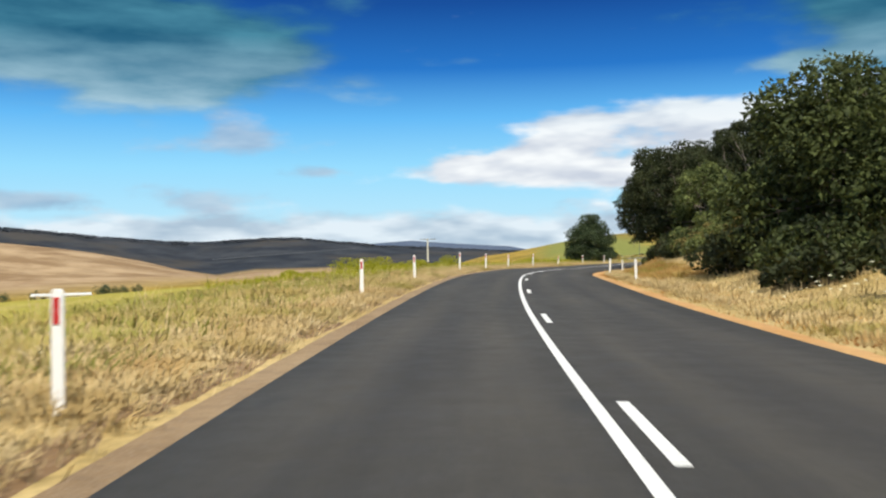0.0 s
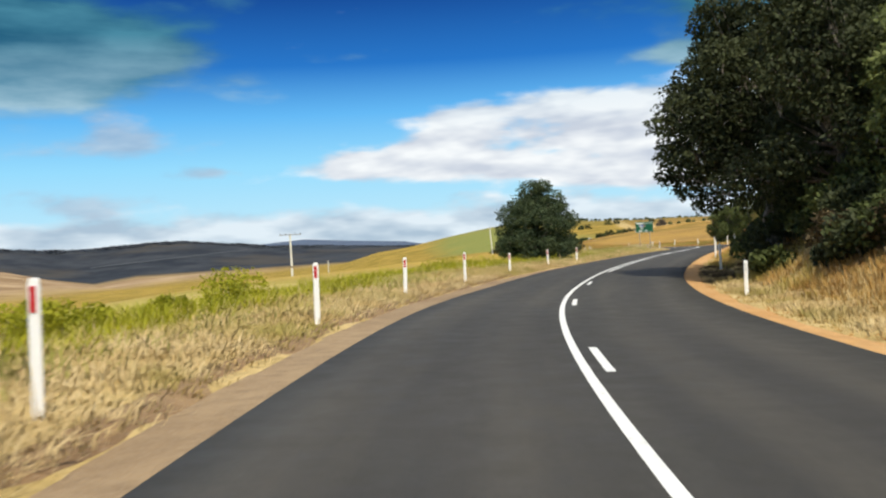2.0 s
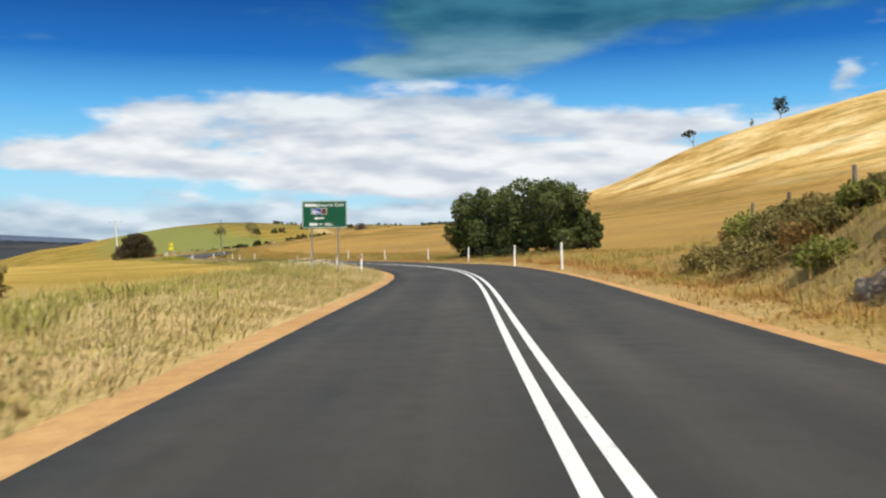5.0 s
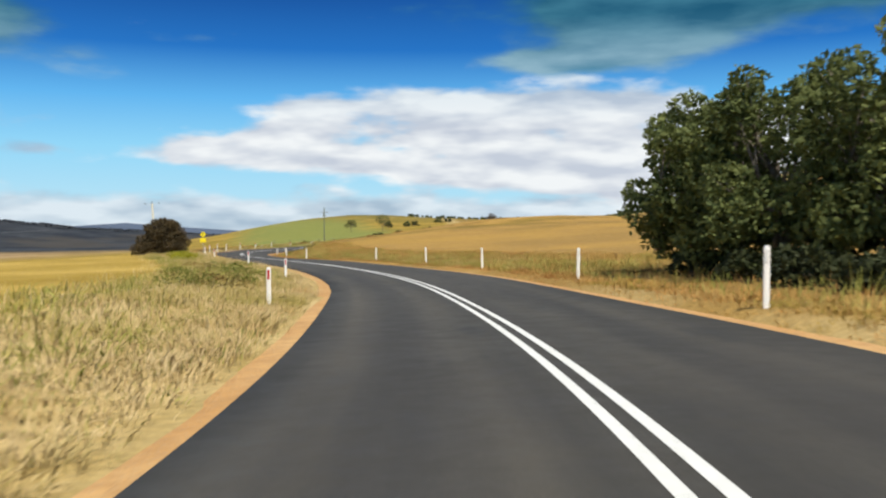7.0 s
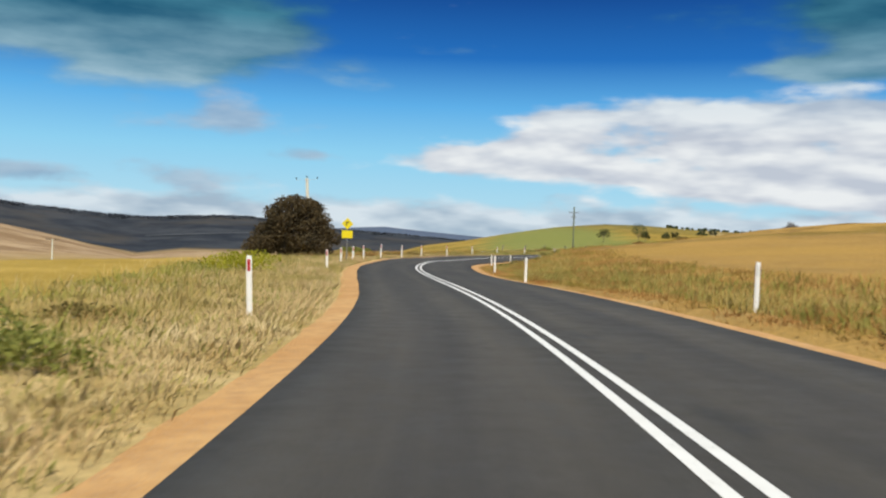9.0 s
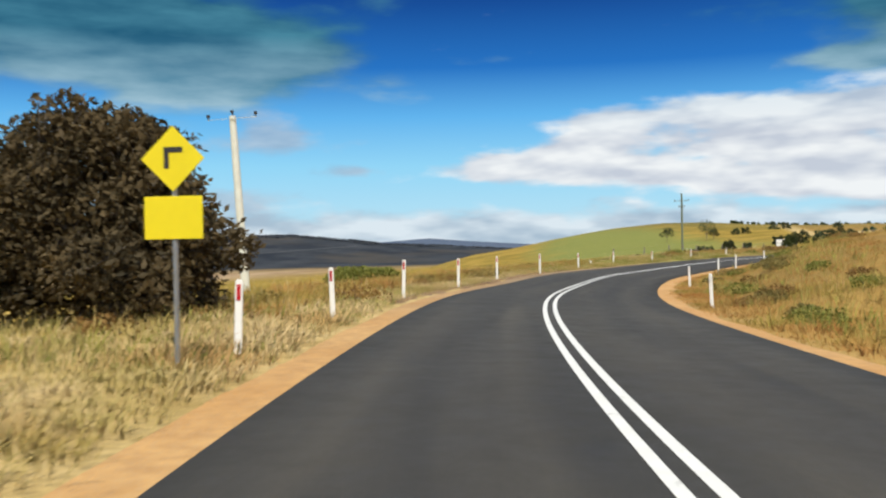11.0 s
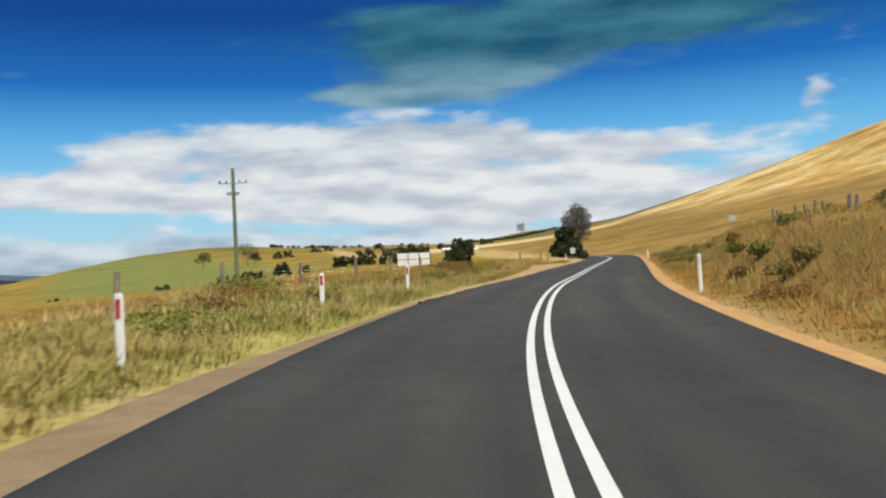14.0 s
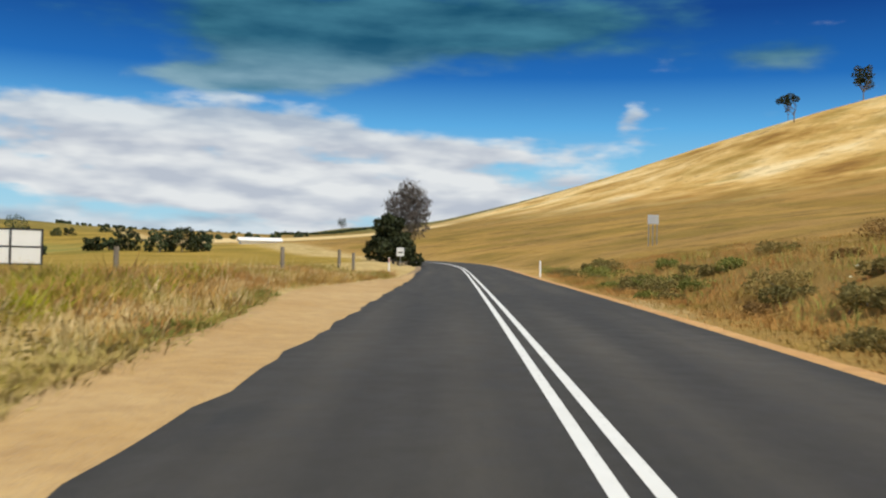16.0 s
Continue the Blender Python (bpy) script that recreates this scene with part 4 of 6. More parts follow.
def grow(name, x, y, height, blobs, leaf, label, category="tree", leaves=6000, size=0.35, trunk=0.2, stems=1, seed=0, group="", sink=0.1, droop=0.0, twig=True, shell=0.62, aspect=1.9):
    """A tree or shrub: stems from the foot to each blob, and a crown of leaf sprays. Blobs are relative to the foot."""
    rng = np.random.default_rng(seed + 11)
    root = empty(name, pose(x, y, ground_at(x, y) - sink), label, category, group)
    lines = []
    hub = np.array([0.0, 0.0, height * 0.28])
    for k in range(stems):
        a = 2 * math.pi * k / max(stems, 1) + seed
        foot = np.array([math.cos(a), math.sin(a), 0]) * (0.25 * (stems > 1))
        mid = hub * 0.5 + foot * 0.8 + rng.normal(size=3) * 0.06 * height * 0.3 * np.array([1, 1, 0])
        lines.append(([foot - np.array([0, 0, 0.3]), foot, mid, hub + foot * 1.2], trunk, trunk * 0.62))
    for b in blobs:
        c = np.array(b[:3], float)
        j = hub + (c - hub) * 0.5 + rng.normal(size=3) * 0.08 * height * np.array([1, 1, 0.4]) - np.array([0, 0, 0.04 * height])
        lines.append(([hub * 0.92, hub + (j - hub) * 0.45, j, c], trunk * 0.5, trunk * 0.12))
        if twig:
            for _ in range(3):
                d = rng.normal(size=3)
                d = d / np.linalg.norm(d) * np.array(b[3:]) * 0.85
                lines.append(([j, c * 0.5 + j * 0.5 + d * 0.3, c + d], trunk * 0.2, trunk * 0.04))
    me = limbs_mesh("trunk", lines, rng)
    me.materials.append(BARK)
    t = new("trunk", me)
    t.parent = root
    me = crown_mesh("crown", blobs, leaves, size, rng, shell, droop, aspect)
    me.materials.append(leaf)
    c = new("crown", me)
    c.parent = root
    return root


def cloud_of_blobs(rng, n, cx, cy, z0, z1, rad, size, squash=0.75, top_narrow=0.5):
    """Blobs that fill a rough dome from z0 to z1 of that radius."""
    out = []
    for i in range(n):
        h = (i + 0.5) / n
        z = z0 + (z1 - z0) * h
        a = i * 2.4 + rng.uniform(-0.5, 0.5)
        r = rad * (1 - top_narrow * h ** 1.5) * math.sqrt(rng.uniform(0.15, 1.0))
        k = size * rng.uniform(0.75, 1.25) * (1 - 0.3 * h)
        out.append((cx + r * math.cos(a), cy + r * math.sin(a), z, k, k, k * squash))
    return out


def gum(x, y, height, rad, seed, low=0.4, leaves=20000, label="tall dark gum tree with a ragged spreading crown", blobs=34, size=0.225, leaf=None, limbs=()):
    rng = np.random.default_rng(seed)
    b = cloud_of_blobs(rng, blobs, 0, 0, height * low, height * 0.92, rad * 0.80, rad * 0.34, 0.72, 0.3) + list(limbs)
    return grow("gum_tree", x, y, height, b, leaf or GUM, label, "tree", leaves, size, 0.05 + height * 0.016, 2, seed, "trees on the roadside bank", droop=0.5, shell=0.45)


# the low limbs that reach out over the lane
OVERHANG = [(-3.6, 1.3, 3.3, 0.5, 0.5, 0.4), (-3.2, 1.2, 4.2, 0.8, 0.8, 0.55), (-3.7, 1.0, 5.2, 0.7, 0.7, 0.5), (-2.5, 1.8, 2.9, 0.8, 0.8, 0.55), (-1.9, 1.4, 2.2, 0.7, 0.7, 0.5), (-2.9, 0.6, 6.1, 0.8, 0.8, 0.55)]


def wood_on_the_bank():
    # gums seeded 46 to 49 are added to throw shade on bank and lane
    # (x, y, level of the top, crown radius, seed, where the crown begins)
    for x, y, h, r, k, low in ((19.8, 81.4, 8.9, 4.5, 3, 0.32), (25.4, 79.0, 11.0, 4.0, 5, 0.2), (27.4, 74.6, 11.3, 3.3, 8, 0.70), (30.5, 80.0, 11.6, 3.2, 9, 0.70), (24.0, 74.0, 9.4, 4.0, 44, 0.15), (28.5, 68.0, 8.0, 3.4, 12, 0.4), (26.0, 85.0, 10.0, 4.0, 6, 0.1), (23.6, 83.6, 9.6, 4.4, 46, 0.34), (19.6, 76.0, 8.2, 3.8, 48, 0.14), (27.6, 88.4, 9.5, 4.4, 47, 0.2), (28.8, 91.2, 10.0, 3.2, 49, 0.42),
                               (14.3, 31.4, 5.8, 5.1, 13, 0.10), (21.0, 43.0, 8.8, 4.2, 15, 0.2), (18.8, 33.0, 7.2, 4.0, 19, 0.2), (19.5, 17.0, 9.0, 4.2, 22, 0.3)):
        gum(x, y, h - ground_at(x, y), r, k, low, 52000 if k == 3 else 12000 if k in (8, 9) else 32000 if y > 65 else 30000 if k == 13 else 18000, leaf=DARK_WATTLE if y < 50 else GUM, limbs=OVERHANG if k == 3 else (), blobs=16 if k in (5, 8, 9) else 34, size=0.18 if y > 65 else 0.225)
    for x, y, h, r, k in ((22.3, 78.5, 4.2, 2.8, 31), (20.4, 71.8, 7.0, 3.3, 33), (19.2, 60.5, 4.8, 3.0, 36), (22.6, 65.0, 5.6, 3.2, 37), (17.5, 37.0, 4.4, 2.8, 41), (16.2, 25.0, 4.4, 2.8, 43), (25.0, 71.0, 5.6, 3.2, 39), (23.5, 86.0, 3.6, 2.4, 40), (21.0, 76.0, 3.4, 2.2, 42)):
        rng = np.random.default_rng(k)
        b = cloud_of_blobs(rng, 16, 0, 0, h * 0.16, h * 0.84, r * 0.78, r * 0.36, 0.75, 0.4)
        grow("wattle_tree", x, y, h, b, WATTLE, "dense green wattle under the gum trees", "tree", 9500, 0.2, 0.12, 3, k, "wattles on the roadside bank", shell=0.5)
    for i, (x, y, h) in enumerate(((16.6, 63.0, 1.5), (17.0, 68.5, 1.3), (18.6, 70.0, 1.6), (15.4, 58.5, 1.3), (17.4, 72.5, 1.2), (15.0, 54.0, 1.2), (19.6, 76.5, 1.2), (13.8, 33, 1.3), (14.6, 41, 1.6), (15.6, 51, 1.9), (16.6, 56, 1.8), (17.6, 66, 1.6), (12.8, 24, 1.4), (15.4, 46.5, 1.6), (20.8, 85.0, 1.3), (14.3, 37, 1.2), (17.6, 62.5, 1.5), (19.0, 75.0, 1.6), (18.2, 47.0, 2.2), (18.0, 52.5, 2.4))):
        rng = np.random.default_rng(60 + i)
        b = cloud_of_blobs(rng, 8, 0, 0, h * 0.25, h * 0.85, h * 0.7, h * 0.40, 0.8, 0.3)
        grow("undergrowth_bush", x, y, h, b, (OLIVE, THORN, WATTLE)[i % 3] if y > 56 else (WATTLE, OLIVE, WATTLE)[i % 3], "scrubby dry bush at the foot of the trees", "bush", 1500, 0.17, 0.03, 3, 60 + i, "bushes under the trees", twig=False)
    # undergrowth whose dark leaves also stand in for deep shade below the crowns
    for i in range(106):
        rng = random.Random(1100 + i)
        s, off = (rng.uniform(72, 100), rng.uniform(6.0, 12.5)) if i < 46 else (rng.uniform(12, 41), rng.uniform(7.2, 9.8)) if i < 76 else (rng.uniform(184, 202), rng.uniform(7.6, 9.4)) if i < 90 else (rng.uniform(58, 73), rng.uniform(7.4, 11.0))
        k = int(np.argmin(np.abs(STATION - S0 - s)))
        x, y = ROAD[k, :2] + RIGHT[k] * off
        h = rng.uniform(0.7, 1.5) * (1 if i < 46 else 1.2 if i < 76 else 0.75 if i < 90 else 1.1)
        b = cloud_of_blobs(np.random.default_rng(i + 70), 8, 0, 0, h * 0.2, h * 0.8, h * 0.8, h * 0.42, 0.7, 0.3)
        grow("shade_bush", x, y, h, b, GUM if i % 3 else DARK_WATTLE, "dark bush that thickens the shade on the bank under the trees", "bush", 800, 0.205, 0.03, 3, 1100 + i, "dark bushes under the trees", twig=False)


wood_on_the_bank()


def round_tree():
    rng = np.random.default_rng(101)
    b = []
    for z, r, n in ((0.8, 2.5, 10), (1.9, 2.95, 12), (3.0, 2.95, 11), (4.1, 2.7, 10), (5.1, 2.15, 9), (6.0, 1.4, 6), (6.7, 0.7, 4)):
        for i in range(n):
            a = 2 * math.pi * (i + rng.uniform(-0.35, 0.35)) / n + z
            q = r * rng.uniform(0.72, 1.04)
            k = rng.uniform(0.6, 1.05)
            b.append((q * math.cos(a), q * math.sin(a), z + rng.uniform(-0.5, 0.5), k, k, k * 0.8))
        b.append((0, 0, z, r * 0.78, r * 0.78, 0.95))
    return grow("round_tree", 19.25, 120.0, 8.1, b, CYPRESS, "broad dark green cone-shaped tree below the road verge", "tree", 52000, 0.17, 0.16, 1, 3, shell=0.45, sink=0.4, twig=False)


round_tree()


def long_bush():
    for i, (x, y, h, r) in enumerate(((67.3, 174.6, 1.2, 1.1), (66.2, 177.2, 3.9, 2.8), (65.5, 181.2, 4.1, 3.2), (64.7, 184.8, 3.7, 3.1), (64.0, 188.0, 3.2, 2.6), (69.0, 182.5, 3.7, 3.1))):
        h = (h - ground_at(x, y)) * 0.95
        rng = np.random.default_rng(200 + i)
        b = cloud_of_blobs(rng, 34, 0, 0, h * 0.14, h * 0.9, r * 0.85, r * 0.33, 0.75, 0.25)
        grow("hedge_tree", x, y, h, b, WATTLE, "dense dark green thicket tree beside the road", "tree", 14500, 0.21, 0.14, 4, 200 + i, "thicket on the outside of the bend")


long_bush()


def thorn_tree():
    rng = np.random.default_rng(301)
    b = cloud_of_blobs(rng, 50, 0, 0, 0.55, 4.3, 3.35, 0.95, 0.72, 0.62) + [(0, 0, 1.3, 2.7, 2.7, 1.1), (0, 0, 2.4, 2.4, 2.4, 1.1), (0, 0, 3.6, 1.6, 1.6, 0.9)]
    return grow("thorn_tree", 46.75, 279.8, 5.0, b, THORN, "rounded brownish thorn tree in the verge grass", "tree", 34000, 0.17, 0.16, 2, 7, shell=0.45)


thorn_tree()


def roadside_pair():
    """The half-bare tree by the road ahead: a leafy lower part and grey twigs above it."""
    rng = np.random.default_rng(401)
    b = cloud_of_blobs(rng, 12, 0, 0, 0.8, 4.3, 1.7, 1.0, 0.9, 0.55)
    grow("roadside_tree", 143.0, 438.5, 5.6, b, GUM, "dark leafy tree at the bend ahead", "tree", 7000, 0.32, 0.16, 2, 9)
    b = [(0.6, 0, 4.2, 1.7, 1.7, 1.6), (-0.9, 0.5, 5.6, 1.4, 1.4, 1.6), (1.3, 0.4, 5.8, 1.5, 1.5, 1.7), (0.2, 0.2, 7.0, 1.3, 1.3, 1.3)]
    grow("bare_tree", 145.2, 439.0, 7.8, b, TWIG, "leafless grey tree behind the dark one", "tree", 5200, 0.5, 0.16, 2, 10, shell=0.2, aspect=9.0)
    b = cloud_of_blobs(np.random.default_rng(402), 8, 0, 0, 0.5, 2.2, 1.6, 0.9, 0.8, 0.3)
    grow("roadside_bush", 140.5, 433.5, 2.6, b, GUM, "low dark bush at the foot of the roadside tree", "bush", 3000, 0.28, 0.06, 3, 12)


roadside_pair()


def small_bush(x, y, h, r, leaf, seed, label, leaves=1500, size=0.25, name="bush", group="", category="bush"):
    rng = np.random.default_rng(seed)
    b = cloud_of_blobs(rng, 7, 0, 0, h * 0.25, h * 0.82, r * 0.7, r * 0.5, 0.85 * h / (2 * r) + 0.3, 0.3)
    return grow(name, x, y, h, b, leaf, label, category, leaves, size, 0.03 + h * 0.012, 3, seed, group, twig=False)


small_bush(94.1, 377.9, 2.15, 0.9, DARK_WATTLE, 501, "dense dark green bush in the long verge grass", 4500, 0.16)
for i, (x, y, h, r) in enumerate(((24.5, 135.5, 1.5, 1.3), (26.5, 142.0, 1.2, 1.2), (21.5, 136.0, 1.8, 1.4))):
    small_bush(x, y, h, r, SHRUB, 520 + i, "low olive-brown bush on the paddock edge", 1300, group="bushes on the paddock edge")
for i, (x, y, h) in enumerate(((-2.9, 63.0, 0.35), (-1.9, 64.8, 0.5), (-1.3, 66.6, 0.4), (-5.0, 69.0, 0.5), (-0.4, 69.4, 0.35), (-9.0, 54.0, 0.4), (-6.0, 58.0, 0.75), (-5.0, 60.5, 0.6), (-4.6, 63.5, 0.8), (-3.4, 66.5, 0.5), (0.5, 74.0, 0.7), (47.8, 309.0, 0.95), (49.0, 312.5, 0.8), (9.5, 103.5, 0.9), (13.0, 110.0, 1.0), (49.2, 249.0, 0.8), (48.4, 254.0, 0.8))):
    small_bush(x, y, h * (1.55 if y < 75 else 1.0), h * 1.8, MUSTARD if i not in (11, 12) else WEED, 560 + i, "yellow-green flowering weed bush behind the verge", 1800 if i not in (11, 12) else 9000, 0.10 if i not in (11, 12) else 0.15, "weed_bush", "weed bushes behind the verge")
# weeds in drifts along the verge, green and rusty, taller than the straw
for i in range(72):
    rng = random.Random(1300 + i)
    s = rng.uniform(192, 240) if i < 28 else rng.uniform(286, 345) if i < 52 else rng.uniform(352, 398)
    off = -rng.uniform(4.9, 9.5)
    k = int(np.argmin(np.abs(STATION - S0 - s)))
    x, y = ROAD[k, :2] + RIGHT[k] * off
    h = rng.uniform(0.28, 0.62)
    leaf = (WEED, BRACKEN, WEED, SHRUB)[i % 4] if i < 28 or i >= 52 else (SHRUB, BRACKEN)[i % 2]
    small_bush(x, y, h, h * rng.uniform(1.2, 2.2), leaf, 1300 + i, "green weed clump standing in the verge grass" if leaf is WEED else "dry brown dock clump in the verge grass", 700, 0.085, "verge_weed", "weeds in the verge")
# scrub on the cutting: low olive mounds below, taller dark bushes towards the brow
for i in range(96):
    rng = random.Random(2600 + i)
    s, off = rng.uniform(104, 150), 6.3 + 5.4 * rng.random() ** 1.2
    k = int(np.argmin(np.abs(STATION - S0 - s)))
    x, y = ROAD[k, :2] + RIGHT[k] * off
    h = rng.uniform(0.45, 0.9)
    small_bush(x, y, h, h * rng.uniform(1.0, 1.7), (SHRUB, OLIVE, BRACKEN, OLIVE, WEED)[i % 5], 2600 + i, "dry %s scrub on the roadside cutting" % ("olive", "dark olive", "rusty", "dark olive", "green")[i % 5], 1500, 0.115, "scrub_bush", "scrub on the cutting")
for i in range(9):
    rng = random.Random(660 + i)
    s, off = rng.uniform(352, 392), rng.uniform(6.5, 12)
    k = int(np.argmin(np.abs(STATION - S0 - s)))
    x, y = ROAD[k, :2] + RIGHT[k] * off
    h = rng.uniform(0.35, 0.7)
    small_bush(x, y, h, h * rng.uniform(0.9, 1.4), (SHRUB, BRACKEN, WEED)[i % 3], 660 + i, "low scrub on the hillside above the road", 900, 0.12, "scrub_bush", "scrub above the road")


for i in range(30):
    rng = random.Random(690 + i)
    s, off = rng.uniform(350, 432), 4.9 + 11 * rng.random() ** 1.3
    k = int(np.argmin(np.abs(STATION - S0 - s)))
    x, y = ROAD[k, :2] + RIGHT[k] * off
    h = rng.uniform(0.22, 0.42) + 0.03 * max(off - 8, 0)
    leaf = (WEED, BRACKEN, SHRUB, BRACKEN, SHRUB)[i % 5] if s > 385 else (SHRUB, BRACKEN)[i % 2]
    small_bush(x, y, h, h * rng.uniform(1.3, 2.4), leaf, 690 + i, "green weed clump at the foot of the hill" if leaf is WEED else "rusty brown scrub at the foot of the hill", 2200, 0.085, "scrub_bush", "scrub at the foot of the hill")


for i in range(34):
    rng = random.Random(3100 + i)
    s, off = rng.uniform(398, 444), rng.uniform(5.0, 8.4)
    k = int(np.argmin(np.abs(STATION - S0 - s)))
    x, y = ROAD[k, :2] + RIGHT[k] * off
    h = rng.uniform(0.3, 0.62)
    small_bush(x, y, h, h * rng.uniform(1.2, 2.0), (OLIVE, WEED, OLIVE, WEED, SHRUB)[i % 5], 3100 + i, ("olive green scrub at the edge of the road", "yellow-green scrub at the edge of the road", "olive green scrub at the edge of the road", "green scrub at the edge of the road", "dry straw-brown scrub at the edge of the road")[i % 5], 1500, 0.085, "scrub_bush", "scrub at the edge of the road")
for i, (x, y, h) in enumerate(((89.4, 370.7, 0.7), (90.6, 371.6, 0.6), (88.6, 369.4, 0.65), (91.2, 373.0, 0.5))):
    small_bush(x, y, h, h * 1.7, BRACKEN, 3200 + i, "brown dead bracken clump in the verge", 2600, 0.09, "bracken_clump", "dead bracken in the verge")
for i in range(26):
    rng = random.Random(3300 + i)
    s, off = rng.uniform(288, 342), rng.uniform(5.2, 9.5)
    k = int(np.argmin(np.abs(STATION - S0 - s)))
    x, y = ROAD[k, :2] + RIGHT[k] * off
    h = rng.uniform(0.25, 0.5)
    small_bush(x, y, h, h * rng.uniform(1.3, 2.2), (OLIVE, SHRUB, WEED, BRACKEN)[i % 4], 3300 + i, "low %s scrub on the inner bank of the bend" % ("olive", "straw-brown", "green", "rusty")[i % 4], 1200, 0.08, "scrub_bush", "scrub on the inner bank")


def polar(az, r, ox=60, oy=260):
    return ox + r * math.sin(radians(az)), oy + r * math.cos(radians(az))


def hill_trees():
    b = [(-3.4, 2.0, 8.6, 1.9, 1.9, 1.5), (-1.4, 1.0, 9.8, 1.7, 1.7, 1.3), (-5.0, 3.0, 7.8, 1.5, 1.5, 1.1), (0.2, -0.4, 9.0, 1.4, 1.4, 1.2), (-2.4, 1.2, 7.2, 1.5, 1.5, 1.0)]
    grow("hill_tree", 405.5, 559.5, 10.5, b, GUM, "lone windswept gum leaning over the bare brow", "tree", 900, 0.7, 0.26, 1, 731, "lone trees on the hill", sink=0.4)
    b = cloud_of_blobs(np.random.default_rng(704), 11, 0, 0, 8.0, 16.5, 4.0, 2.3, 0.85, 0.15)
    grow("hill_tree", 503, 585, 18, b, GUM, "tall dark gum with an open crown on the hillside", "tree", 1300, 0.9, 0.34, 1, 704, "lone trees on the hill", sink=0.4)
    b = [(-0.8, 0.3, 6.5, 1.5, 1.5, 2.0), (0.9, 0.0, 7.6, 1.5, 1.5, 2.2), (0.1, 0.4, 9.6, 1.1, 1.1, 1.6)]
    grow("hill_tree", 530, 640, 11, b, TWIG, "dead leafless grey tree on the hillside", "tree", 500, 0.9, 0.24, 1, 709, "lone trees on the hill", sink=0.3, shell=0.2, aspect=9.0)
    spots = [(178, 855, 11), (198, 835, 14.5), (203.5, 839, 8), (226, 870, 5), (233, 874, 5), (262, 905, 5), (270, 905, 5), (300, 890, 5)]
    for az, r, h in ((5.0, 262, 2.3), (5.9, 260, 2.8), (6.9, 262, 2.2), (8.3, 232, 3.4), (12.1, 228, 2.6), (12.9, 224, 2.3), (13.6, 222, 3.0), (14.3, 220, 2.4), (15.8, 216, 3.8), (17.2, 218, 2.2), (19.5, 226, 3.2), (20.3, 226, 3.0),
                     (21.2, 220, 4.6), (22.8, 216, 4.8), (23.9, 214, 5.2), (24.7, 216, 4.4), (2.5, 330, 4), (3.4, 330, 3), (-2.0, 280, 4), (-3.2, 285, 3.5), (31.35, 900, 15)):
        spots.append((*polar(az, r, 73.7, 337.9), h))
    for i, (x, y, h) in enumerate(spots):
        rng = np.random.default_rng(740 + i)
        b = cloud_of_blobs(rng, 11, 0, 0, h * (0.16 if h < 7 else 0.42), h * 0.84, h * (0.62 if h < 7 else 0.32), h * (0.25 if h < 7 else 0.16), 0.75, 0.35)
        grow("paddock_tree", x, y, h, b, (GUM, CYPRESS)[i % 2], "dark tree standing in the far paddock", "tree", 900, 0.6, 0.2, 1, 740 + i, "trees in the far paddocks", sink=0.3, twig=False)


hill_trees()


def hedgerow():
    """Dark rows of trees that run across the far slopes."""
    blobs = []
    rng = np.random.default_rng(800)
    for (x0, y0), (x1, y1), n in ((polar(15, 830), polar(24, 900), 56), (polar(26, 800), polar(32, 1050), 95), (polar(22, 560), polar(27, 620), 12)):
        for t in np.linspace(0, 1, n):
            x, y = x0 + (x1 - x0) * t + rng.normal() * 2, y0 + (y1 - y0) * t + rng.normal() * 4
            h = rng.uniform(1.0, 1.9) * (1 + 0.5 * math.sin(t * 23 + x0) ** 2)
            blobs.append((x, y, ground_at(x, y) + h * 0.5, h * 0.65, h * 0.65, h * 0.6))
    me = crown_mesh("far_hedgerow", blobs, 14000, 1.5, rng)
    me.materials.append(CYPRESS)
    tagged(new("far_hedgerow", me), "dark rows of trees across the far slopes", "hedgerow", kind="stuff")
    blobs = []
    for i in range(900):
        az, r = rng.uniform(-62, 8), rng.uniform(2330, 2560)
        x, y = polar(az, r)
        h = rng.uniform(5, 9)
        blobs.append((x, y, ground_at(x, y) - h * 0.30, h * 2.2, h * 2.2, h * 0.5))
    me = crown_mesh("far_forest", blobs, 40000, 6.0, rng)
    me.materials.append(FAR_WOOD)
    tagged(new("far_forest", me), "dark forest covering the distant range, blue-grey haze put into its colour", "forest", kind="stuff")


# leaf colour carries the blue-grey of the haze in front of the range
FAR_WOOD = leaf_material("hazy_far_leaves", (0.045, 0.052, 0.066), (0.080, 0.088, 0.10), 0.1)
hedgerow()

# ---------------------------------------------------------------- grass


def patchy(x, y, wave, seed):
    """Smooth uneven drifts between -1 and 1, about that many metres wide."""
    f = 2 * math.pi / wave
    a = np.sin(x * f + 1.7 * np.sin(y * f * 0.63 + seed)) * np.sin(y * f * 0.87 + 1.4 * np.sin(x * f * 0.71 + seed * 2.3))
    b = np.sin(x * f * 2.1 + seed + 1.3 * np.sin(y * f * 1.7)) * np.sin(y * f * 2.4 - seed)
    return np.clip(a + 0.5 * b, -1, 1)


